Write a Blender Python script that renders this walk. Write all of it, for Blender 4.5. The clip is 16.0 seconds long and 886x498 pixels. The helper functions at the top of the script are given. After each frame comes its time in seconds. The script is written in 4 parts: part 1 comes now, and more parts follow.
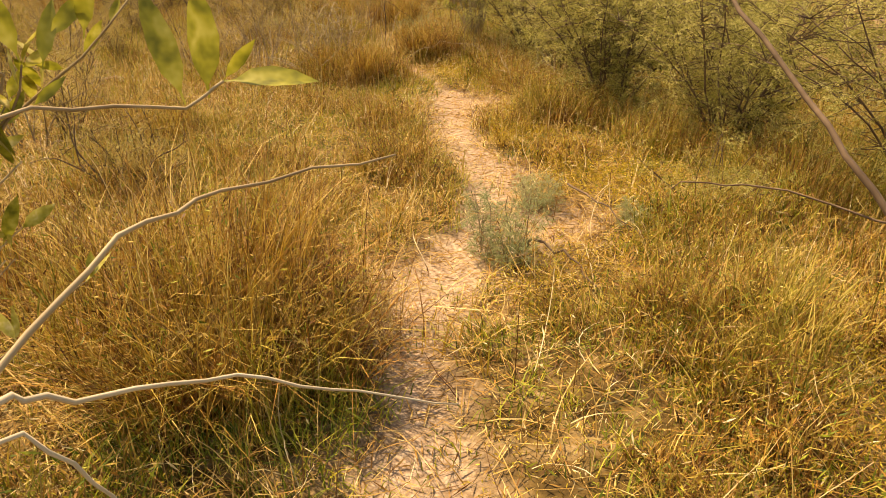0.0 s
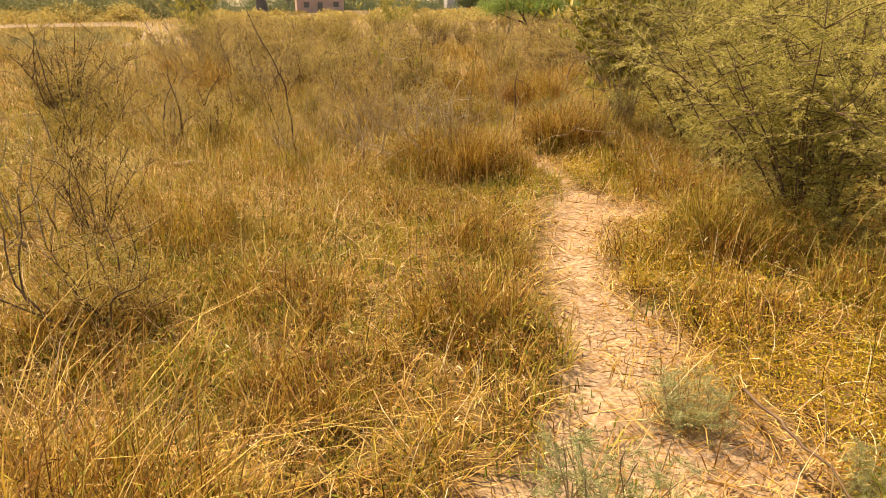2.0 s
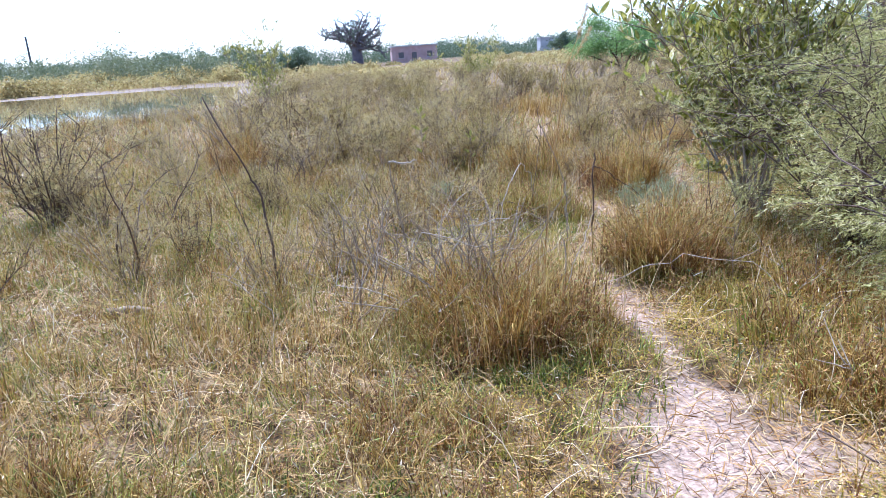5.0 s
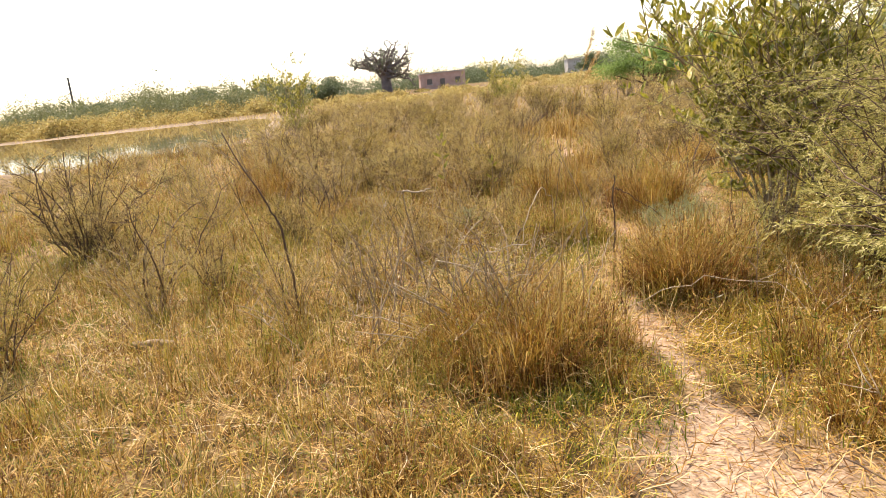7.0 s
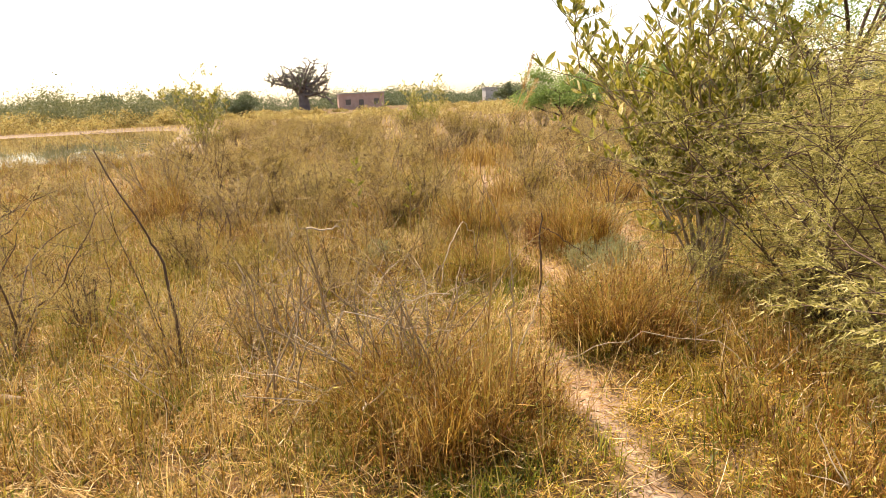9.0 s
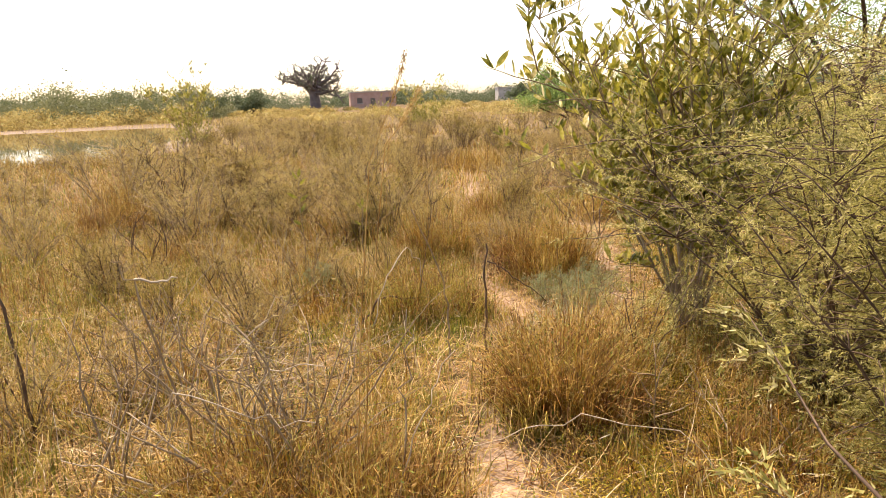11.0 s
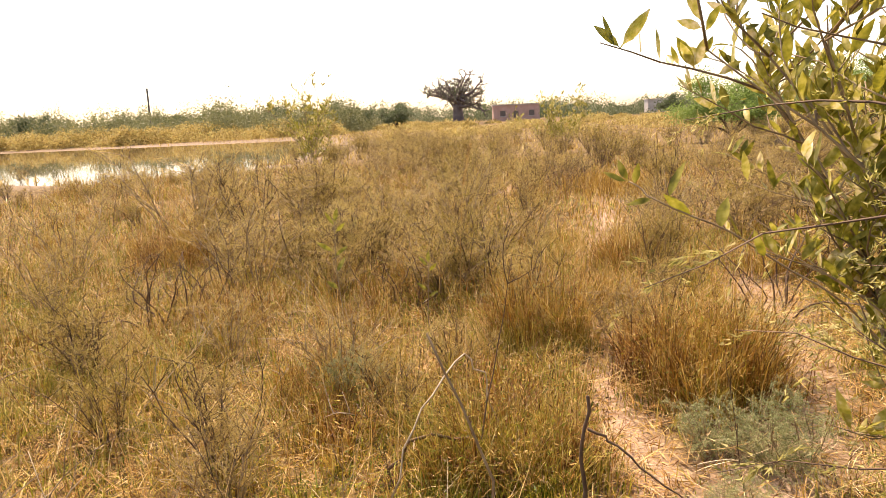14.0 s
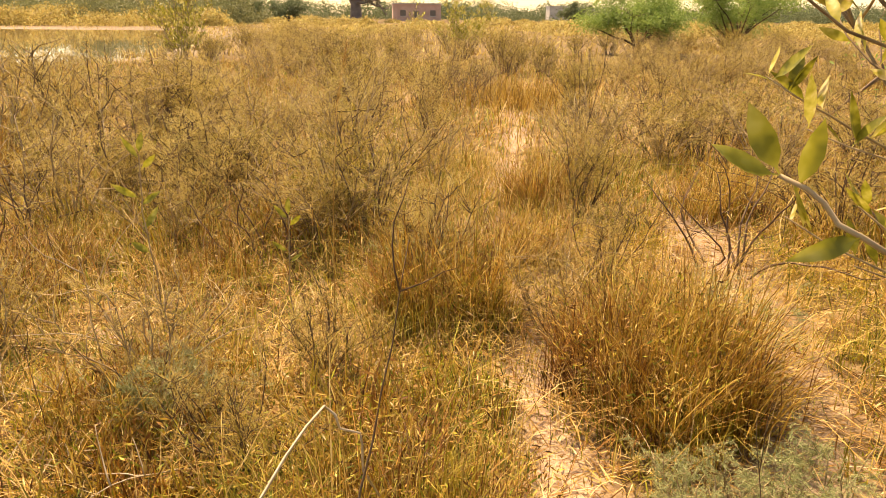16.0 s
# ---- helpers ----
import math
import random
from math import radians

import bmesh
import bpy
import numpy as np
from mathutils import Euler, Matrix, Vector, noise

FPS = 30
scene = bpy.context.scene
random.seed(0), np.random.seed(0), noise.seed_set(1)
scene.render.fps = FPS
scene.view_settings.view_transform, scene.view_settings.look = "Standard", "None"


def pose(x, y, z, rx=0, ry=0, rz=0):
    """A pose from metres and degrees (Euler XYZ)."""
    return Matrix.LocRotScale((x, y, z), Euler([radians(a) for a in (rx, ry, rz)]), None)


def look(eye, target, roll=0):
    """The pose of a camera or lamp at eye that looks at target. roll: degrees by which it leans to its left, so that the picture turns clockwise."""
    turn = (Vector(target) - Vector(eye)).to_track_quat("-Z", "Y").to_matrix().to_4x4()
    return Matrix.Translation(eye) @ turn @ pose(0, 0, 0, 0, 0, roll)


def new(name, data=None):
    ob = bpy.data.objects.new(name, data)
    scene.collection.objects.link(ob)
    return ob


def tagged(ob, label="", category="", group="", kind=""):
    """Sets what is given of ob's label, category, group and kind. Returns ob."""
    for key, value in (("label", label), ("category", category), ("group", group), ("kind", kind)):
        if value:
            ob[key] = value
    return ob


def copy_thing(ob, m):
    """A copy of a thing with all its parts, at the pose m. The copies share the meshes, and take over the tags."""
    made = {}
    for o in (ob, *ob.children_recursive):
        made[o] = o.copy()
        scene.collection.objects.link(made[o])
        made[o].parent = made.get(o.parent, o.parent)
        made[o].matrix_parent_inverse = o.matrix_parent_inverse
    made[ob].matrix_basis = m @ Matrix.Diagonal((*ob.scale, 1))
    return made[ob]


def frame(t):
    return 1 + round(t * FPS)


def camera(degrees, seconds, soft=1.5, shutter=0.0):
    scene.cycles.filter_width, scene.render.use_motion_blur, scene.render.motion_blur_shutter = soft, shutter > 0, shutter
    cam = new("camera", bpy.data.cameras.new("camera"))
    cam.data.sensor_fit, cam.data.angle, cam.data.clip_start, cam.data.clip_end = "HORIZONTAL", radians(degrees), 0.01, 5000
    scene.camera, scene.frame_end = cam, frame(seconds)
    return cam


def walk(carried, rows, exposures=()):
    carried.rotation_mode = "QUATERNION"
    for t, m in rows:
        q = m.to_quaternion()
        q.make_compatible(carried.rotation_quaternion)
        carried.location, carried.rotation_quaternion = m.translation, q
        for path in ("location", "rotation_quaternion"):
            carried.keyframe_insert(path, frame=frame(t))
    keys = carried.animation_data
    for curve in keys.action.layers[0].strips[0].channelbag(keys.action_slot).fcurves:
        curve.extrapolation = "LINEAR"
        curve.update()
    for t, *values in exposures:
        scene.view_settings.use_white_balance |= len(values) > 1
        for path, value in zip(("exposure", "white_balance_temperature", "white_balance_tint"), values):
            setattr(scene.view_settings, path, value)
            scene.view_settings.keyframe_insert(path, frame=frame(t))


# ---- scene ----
cam = camera(65.5, 16.0, 0.55)
PATH = [
    (0, (-1.94, -3.387, 1.509), (-1.107, -1.785, 0.648), 0.3),
    (0.3, (-1.628, -3.095, 1.493), (-0.852, -1.472, 0.619), -0.5),
    (0.5, (-1.51, -2.911, 1.48), (-0.715, -1.287, 0.625), -0.8),
    (0.6, (-1.428, -2.827, 1.494), (-0.682, -1.179, 0.639), -1.2),
    (0.8, (-1.333, -2.65, 1.506), (-0.521, -0.997, 0.727), 0.8),
    (0.9, (-1.318, -2.524, 1.547), (-0.5, -0.921, 0.676), 3.8),
    (1, (-1.33, -2.394, 1.604), (-0.573, -0.793, 0.675), 4.7),
    (1.5, (-1.295, -2.419, 1.545), (-0.741, -0.643, 0.811), 3.2),
    (2, (-1.009, -2.054, 1.362), (-0.548, -0.227, 0.692), -0.7),
    (2.5, (-0.941, -1.525, 1.41), (-0.305, 0.225, 0.679), 1.1),
    (3, (-0.782, -1.045, 1.428), (-0.131, 0.713, 0.73), -1.1),
    (3.5, (-0.565, -0.578, 1.467), (0.102, 1.159, 0.735), -1.0),
    (4, (-0.062, -0.303, 1.475), (0.403, 1.463, 0.66), -2.9),
    (4.5, (-0.104, -0.004, 1.487), (0.142, 1.878, 0.856), -3.6),
    (6.8, (-0.004, 0.006, 1.508), (0.124, 1.946, 1.039), -4.8),
    (7, (0.002, 0.003, 1.508), (0.108, 1.943, 1.036), -6.1),
    (7.5, (-0.006, -0.002, 1.513), (0.054, 1.944, 1.054), -5.8),
    (8, (0.053, 0.042, 1.495), (0.224, 1.974, 1.005), -5.4),
    (8.5, (0.081, 0.156, 1.495), (0.407, 2.046, 0.928), -4.2),
    (9, (0.062, 0.513, 1.511), (0.419, 2.434, 1.082), -2.9),
    (9.2, (0.102, 0.593, 1.515), (0.46, 2.506, 1.055), -2.0),
    (11.3, (0.795, 1.377, 1.54), (1.112, 3.305, 1.112), -2.5),
    (11.5, (0.84, 1.516, 1.542), (1.174, 3.439, 1.102), -3.1),
    (12, (0.935, 1.948, 1.517), (1.23, 3.877, 1.076), -0.0),
    (12.5, (1.168, 2.322, 1.506), (1.256, 4.284, 1.132), -2.9),
    (13, (1.247, 2.514, 1.522), (1.245, 4.469, 1.096), -2.1),
    (13.5, (1.204, 2.837, 1.508), (1.126, 4.804, 1.154), -2.0),
    (14, (1.281, 3.135, 1.503), (1.202, 5.097, 1.126), -2.6),
    (14.5, (1.374, 3.42, 1.497), (1.356, 5.36, 1.012), -4.2),
    (15, (1.33, 3.714, 1.452), (1.562, 5.655, 1.031), -0.0),
    (15.5, (1.307, 4.046, 1.461), (1.552, 5.952, 0.905), 1.2),
    (15.8, (1.356, 4.211, 1.45), (1.53, 6.101, 0.818), -0.1),
    (16, (1.362, 4.392, 1.44), (1.573, 6.273, 0.794), 0.6),
]
# white balance and brightness drift of the clip's camera
EXPOSURES = [
    (0.0, 0.95, 11000, 15), (2.3, 1.02, 11000, 17), (3.0, 1.18, 7600, 16), (3.5, 1.15, 6800, 16), (4.7, 1.24, 4300, 19),
    (6.2, 1.16, 7100, 16), (7.6, 1.17, 7300, 17), (8.5, 1.19, 8300, 18), (9.5, 1.14, 7600, 19), (12.0, 1.17, 7500, 22), (14.5, 1.18, 8800, 25), (16.0, 1.26, 10800, 20),
]
walk(cam, [(t, look(eye, target, roll)) for t, eye, target, roll in PATH], EXPOSURES)

# ---- world and sun ----
SUN_AZ, SUN_EL = 25.0, 58.0     # degrees to the left of +y, and above the horizon
world = bpy.data.worlds.new("sky")
scene.world = world
world.use_nodes = True
wn = world.node_tree.nodes
sky = wn.new("ShaderNodeTexSky")
sky.sky_type, sky.sun_disc = "NISHITA", False
sky.sun_elevation, sky.sun_rotation = radians(SUN_EL), radians(-SUN_AZ)
sky.air_density, sky.dust_density, sky.ozone_density = 1.0, 1.0, 1.0
wn["Background"].inputs["Strength"].default_value = 0.13
world.node_tree.links.new(sky.outputs[0], wn["Background"].inputs["Color"])
sun = new("sun", bpy.data.lights.new("sun", "SUN"))
sun.data.energy, sun.data.angle, sun.data.color = 4.8, radians(0.6), (1.0, 0.93, 0.82)
_a, _e = radians(SUN_AZ), radians(SUN_EL)
sun.matrix_world = look((-math.sin(_a) * math.cos(_e) * 50, math.cos(_a) * math.cos(_e) * 50, math.sin(_e) * 50), (0, 0, 0))

# ---- materials ----
RNG = np.random.default_rng(7)


def ramp(nt, stops):
    r = nt.nodes.new("ShaderNodeValToRGB")
    els = r.color_ramp.elements
    for i, (p, c) in enumerate(stops):
        e = els[i] if i < 2 else els.new(p)
        e.position, e.color = p, (*c, 1)
    return r


def plant_mat(name, cols, rough=0.6, through_light=0.25, scale=3.0):
    """Leaf, blade or bark: colours varied blade by blade and in drifts over the ground."""
    m = bpy.data.materials.new(name)
    m.use_nodes = True
    nt = m.node_tree
    bsdf = nt.nodes["Principled BSDF"]
    geo = nt.nodes.new("ShaderNodeNewGeometry")
    tex = nt.nodes.new("ShaderNodeTexNoise")
    tex.inputs["Scale"].default_value = scale
    nt.links.new(geo.outputs["Position"], tex.inputs["Vector"])
    mix = nt.nodes.new("ShaderNodeMath")
    mix.operation = "MULTIPLY_ADD"
    mix.inputs[1].default_value = 0.85
    off = nt.nodes.new("ShaderNodeMath")
    off.operation = "MULTIPLY_ADD"
    off.inputs[1].default_value, off.inputs[2].default_value = 1.5, -0.74
    nt.links.new(tex.outputs["Fac"], off.inputs[0])
    nt.links.new(geo.outputs["Random Per Island"], mix.inputs[0])
    nt.links.new(off.outputs[0], mix.inputs[2])
    n = len(cols) - 1
    r = ramp(nt, [(i / n, c) for i, c in enumerate(cols)])
    nt.links.new(mix.outputs[0], r.inputs[0])
    nt.links.new(r.outputs[0], bsdf.inputs["Base Color"])
    bsdf.inputs["Roughness"].default_value = rough
    bsdf.inputs["Specular IOR Level"].default_value = 0.3
    if through_light:
        tr = nt.nodes.new("ShaderNodeBsdfTranslucent")
        nt.links.new(r.outputs[0], tr.inputs["Color"])
        ms = nt.nodes.new("ShaderNodeMixShader")
        ms.inputs[0].default_value = through_light
        nt.links.new(bsdf.outputs[0], ms.inputs[1])
        nt.links.new(tr.outputs[0], ms.inputs[2])
        nt.links.new(ms.outputs[0], nt.nodes["Material Output"].inputs["Surface"])
    return m


STRAW = plant_mat("straw", [(0.15, 0.065, 0.015), (0.40, 0.222, 0.058), (0.58, 0.385, 0.135), (0.74, 0.58, 0.29)], scale=9)
PALESTRAW = plant_mat("pale_straw", [(0.46, 0.33, 0.14), (0.66, 0.52, 0.29), (0.80, 0.70, 0.48)], scale=9)
GOLD = plant_mat("golden_grass", [(0.10, 0.048, 0.009), (0.32, 0.175, 0.026), (0.48, 0.305, 0.06), (0.66, 0.48, 0.17)], scale=7)
BROWN = plant_mat("brown_thatch", [(0.07, 0.026, 0.008), (0.22, 0.095, 0.02), (0.48, 0.235, 0.048)], through_light=0.2, scale=9)
GREEN = plant_mat("green_grass", [(0.06, 0.09, 0.008), (0.17, 0.21, 0.02), (0.34, 0.33, 0.035), (0.52, 0.42, 0.07)], scale=7)
OLIVE = plant_mat("olive_grass", [(0.12, 0.11, 0.012), (0.28, 0.22, 0.03), (0.44, 0.33, 0.06), (0.58, 0.44, 0.15)], scale=8)
YELLOW = plant_mat("yellow_cover", [(0.20, 0.17, 0.015), (0.46, 0.33, 0.03), (0.66, 0.45, 0.06), (0.42, 0.38, 0.05)], scale=8)
TAMARISK = plant_mat("tamarisk_green", [(0.15, 0.142, 0.03), (0.34, 0.31, 0.075), (0.54, 0.48, 0.16), (0.74, 0.65, 0.31)], through_light=0.5)
TAMARISK_DRY = plant_mat("tamarisk_dry", [(0.24, 0.17, 0.05), (0.42, 0.31, 0.095), (0.56, 0.44, 0.16), (0.48, 0.45, 0.17)], through_light=0.45, scale=1.2)
SILVER = plant_mat("silver_sprig", [(0.19, 0.22, 0.09), (0.32, 0.34, 0.15), (0.46, 0.46, 0.23)], through_light=0.3)
LEAF = plant_mat("leathery_leaf", [(0.13, 0.13, 0.015), (0.30, 0.28, 0.035), (0.48, 0.42, 0.10), (0.72, 0.62, 0.36)], rough=0.45, through_light=0.35, scale=38)
DARKLEAF = plant_mat("dark_foliage", [(0.09, 0.12, 0.05), (0.14, 0.17, 0.08), (0.20, 0.22, 0.11)], through_light=0.25)
# olive far scrub, its colours lightened to carry the haze over the lagoon
HAZED_LEAF = plant_mat("far_foliage_hazed", [(0.15, 0.16, 0.06), (0.22, 0.23, 0.10), (0.32, 0.30, 0.14)], through_light=0.25, scale=0.3)
ACACIA = plant_mat("acacia_foliage", [(0.14, 0.22, 0.05), (0.23, 0.33, 0.08), (0.32, 0.40, 0.13)], through_light=0.4)
TWIG = plant_mat("grey_twig", [(0.15, 0.10, 0.055), (0.29, 0.21, 0.12), (0.44, 0.35, 0.22)], rough=0.8, through_light=0, scale=14)
PALETWIG = plant_mat("bleached_twig", [(0.28, 0.22, 0.14), (0.42, 0.34, 0.23), (0.56, 0.48, 0.36)], rough=0.75, through_light=0, scale=20)
SPRIG = plant_mat("fine_dry_twig", [(0.24, 0.16, 0.045), (0.44, 0.305, 0.095), (0.62, 0.46, 0.17), (0.52, 0.44, 0.14)], rough=0.7, through_light=0.35, scale=1.6)
DARKTWIG = plant_mat("dark_twig", [(0.06, 0.035, 0.02), (0.12, 0.075, 0.045), (0.20, 0.13, 0.08)], rough=0.8, through_light=0, scale=14)
BARK = plant_mat("baobab_bark", [(0.11, 0.085, 0.08), (0.17, 0.135, 0.125), (0.23, 0.19, 0.17)], rough=0.85, through_light=0, scale=1.5)


def ground_mat():
    m = bpy.data.materials.new("sandy_soil")
    m.use_nodes = True
    nt = m.node_tree
    bsdf = nt.nodes["Principled BSDF"]
    bsdf.inputs["Roughness"].default_value = 0.95
    bsdf.inputs["Specular IOR Level"].default_value = 0.15
    geo = nt.nodes.new("ShaderNodeNewGeometry")

    def tex(scale, detail=6):
        n = nt.nodes.new("ShaderNodeTexNoise")
        n.inputs["Scale"].default_value, n.inputs["Detail"].default_value = scale, detail
        nt.links.new(geo.outputs["Position"], n.inputs["Vector"])
        return n.outputs["Fac"]

    def blend(f, a, b):
        x = nt.nodes.new("ShaderNodeMix")
        x.data_type = "RGBA"
        nt.links.new(f, x.inputs["Factor"])
        nt.links.new(a, x.inputs["A"])
        nt.links.new(b, x.inputs["B"])
        return x.outputs["Result"]

    fine, mid, big = tex(45), tex(6), tex(0.5)
    bare = ramp(nt, [(0.3, (0.21, 0.135, 0.082)), (0.5, (0.35, 0.245, 0.165)), (0.72, (0.50, 0.375, 0.27))])
    nt.links.new(fine, bare.inputs[0])
    litter = ramp(nt, [(0.3, (0.05, 0.03, 0.010)), (0.5, (0.12, 0.074, 0.024)), (0.7, (0.24, 0.16, 0.06))])
    nt.links.new(mid, litter.inputs[0])
    mud = ramp(nt, [(0.3, (0.17, 0.125, 0.085)), (0.55, (0.28, 0.215, 0.15)), (0.75, (0.42, 0.345, 0.27))])
    nt.links.new(mid, mud.inputs[0])
    ap, am = nt.nodes.new("ShaderNodeAttribute"), nt.nodes.new("ShaderNodeAttribute")
    ap.attribute_name, am.attribute_name = "bare", "mud"
    wob = nt.nodes.new("ShaderNodeMath")
    wob.operation = "MULTIPLY_ADD"
    wob.use_clamp = True
    wob.inputs[1].default_value = 1.0
    sub = nt.nodes.new("ShaderNodeMath")
    sub.operation = "MULTIPLY_ADD"
    sub.inputs[1].default_value, sub.inputs[2].default_value = 1.4, -0.7
    nt.links.new(mid, sub.inputs[0])
    nt.links.new(ap.outputs["Fac"], wob.inputs[0])
    nt.links.new(sub.outputs[0], wob.inputs[2])
    col = blend(wob.outputs[0], litter.outputs[0], bare.outputs[0])
    col = blend(am.outputs["Fac"], col, mud.outputs[0])
    nt.links.new(col, bsdf.inputs["Base Color"])
    bump = nt.nodes.new("ShaderNodeBump")
    bump.inputs["Strength"].default_value, bump.inputs["Distance"].default_value = 0.7, 0.02
    nt.links.new(fine, bump.inputs["Height"])
    nt.links.new(bump.outputs[0], bsdf.inputs["Normal"])
    return m


def solid_mat(name, cols, rough, scale=4.0, bump=0.3):
    m = plant_mat(name, cols, rough, 0, scale)
    nt = m.node_tree
    n = nt.nodes.new("ShaderNodeTexNoise")
    n.inputs["Scale"].default_value = scale * 8
    b = nt.nodes.new("ShaderNodeBump")
    b.inputs["Strength"].default_value, b.inputs["Distance"].default_value = bump, 0.02
    nt.links.new(n.outputs["Fac"], b.inputs["Height"])
    nt.links.new(b.outputs[0], nt.nodes["Principled BSDF"].inputs["Normal"])
    return m


def water_mat():
    m = bpy.data.materials.new("still_water")
    m.use_nodes = True
    nt = m.node_tree
    b = nt.nodes["Principled BSDF"]
    b.inputs["Base Color"].default_value = (0.11, 0.085, 0.05, 1)
    b.inputs["Roughness"].default_value = 0.03
    b.inputs["IOR"].default_value = 1.33
    geo = nt.nodes.new("ShaderNodeNewGeometry")
    n = nt.nodes.new("ShaderNodeTexNoise")
    n.inputs["Scale"].default_value = 2.2
    nt.links.new(geo.outputs["Position"], n.inputs["Vector"])
    bump = nt.nodes.new("ShaderNodeBump")
    bump.inputs["Strength"].default_value, bump.inputs["Distance"].default_value = 0.03, 0.02
    nt.links.new(n.outputs["Fac"], bump.inputs["Height"])
    nt.links.new(bump.outputs[0], b.inputs["Normal"])
    return m


SOIL = ground_mat()
# red brick with the distance haze mixed in: paler and pinker than bare brick
HAZED_BRICK = solid_mat("red_brick_hazed", [(0.36, 0.21, 0.17), (0.46, 0.29, 0.23), (0.54, 0.36, 0.30)], 0.9, 1.0)
CONCRETE = solid_mat("weathered_concrete", [(0.30, 0.28, 0.25), (0.42, 0.39, 0.35), (0.52, 0.49, 0.45)], 0.9, 1.0)
# painted shade inside the door and window openings, lightened for distance haze
OPENING_SHADE = solid_mat("shaded_opening", [(0.10, 0.08, 0.07), (0.16, 0.13, 0.11)], 0.4, 1.0, 0.0)
WOODPOLE = solid_mat("weathered_pole", [(0.07, 0.06, 0.05), (0.12, 0.10, 0.08), (0.18, 0.15, 0.12)], 0.85, 3.0)

# ---- mesh helpers ----


def part(name, me, material, parent=None, label=""):
    """One mesh object, under a thing or on its own."""
    if isinstance(me, bmesh.types.BMesh):
        bm, me = me, bpy.data.meshes.new(name)
        bm.to_mesh(me)
        bm.free()
    if material is not None and not me.materials:
        me.materials.append(material)
    ob = new(name, me)
    if parent is not None:
        ob.parent = parent
    if label:
        tagged(ob, label)
    return ob


def tri_mesh(name, V, T):
    me = bpy.data.meshes.new(name)
    V, T = np.asarray(V, np.float32), np.asarray(T, np.int32)
    me.vertices.add(len(V))
    me.vertices.foreach_set("co", V.ravel())
    me.loops.add(T.size)
    me.loops.foreach_set("vertex_index", T.ravel())
    me.polygons.add(len(T))
    me.polygons.foreach_set("loop_start", np.arange(0, T.size, 3, dtype=np.int32))
    me.update(calc_edges=True)
    return me


def join_arrays(parts):
    Vs, Ts, n = [], [], 0
    for V, T in parts:
        Vs.append(V)
        Ts.append(np.asarray(T) + n)
        n += len(V)
    return np.concatenate(Vs), np.concatenate(Ts)


def blades(P, H, W, az, lean, bend, rng, fine=False):
    """Arrays of curved grass blades: base places, heights, widths, headings, lean and bend."""
    n = len(P)
    u = np.stack([np.cos(az), np.sin(az), np.zeros(n)], 1)
    sa = az + np.pi / 2 + rng.normal(0, 0.6, n)
    s = np.stack([np.cos(sa), np.sin(sa), np.zeros(n)], 1) * (W / 2)[:, None]
    H1, z = H[:, None], np.array([0, 0, 1.0])
    rise = 1 / np.sqrt(1 + (lean + bend) ** 2)[:, None]
    a = P + (u * (lean * 0.35)[:, None] + z * 0.42 * (1 + rise) / 2) * H1
    b = P + (u * (lean * 0.7 + bend * 0.35)[:, None] + z * 0.75 * (1 + rise) / 2) * H1
    c = P + (u * (lean + bend)[:, None] + z * rise) * H1
    if not fine:
        m = (a + b) / 2
        V = np.stack([P - s, P + s, m - s * 0.8, m + s * 0.8, c], 1).reshape(-1, 3)
        return V, (np.arange(n)[:, None, None] * 5 + np.array([[0, 1, 2], [1, 3, 2], [2, 3, 4]])).reshape(-1, 3)
    V = np.stack([P - s, P + s, a - s * 0.9, a + s * 0.9, b - s * 0.6, b + s * 0.6, c], 1).reshape(-1, 3)
    t = np.array([[0, 1, 2], [1, 3, 2], [2, 3, 4], [3, 5, 4], [4, 5, 6]])
    T = (np.arange(n)[:, None, None] * 7 + t).reshape(-1, 3)
    return V, T


def chips(P, D, L, W, rng, thin=False):
    """Small pointed slivers (needles, leaflets, litter): places, directions, lengths, widths; two triangles each."""
    n = len(P)
    D = D / np.linalg.norm(D, axis=1, keepdims=True)
    r = rng.normal(size=(n, 3))
    s = np.cross(D, r)
    s /= np.linalg.norm(s, axis=1, keepdims=True) + 1e-9
    if thin:
        V = np.stack([P - s * (W / 2)[:, None], P + s * (W / 2)[:, None], P + D * L[:, None]], 1).reshape(-1, 3)
        return V, np.arange(3 * n).reshape(-1, 3)
    m = P + D * (L * 0.5)[:, None]
    V = np.stack([P, m - s * (W / 2)[:, None], m + s * (W / 2)[:, None], P + D * L[:, None]], 1).reshape(-1, 3)
    T = (np.arange(n)[:, None, None] * 4 + np.array([[0, 1, 2], [1, 3, 2]])).reshape(-1, 3)
    return V, T


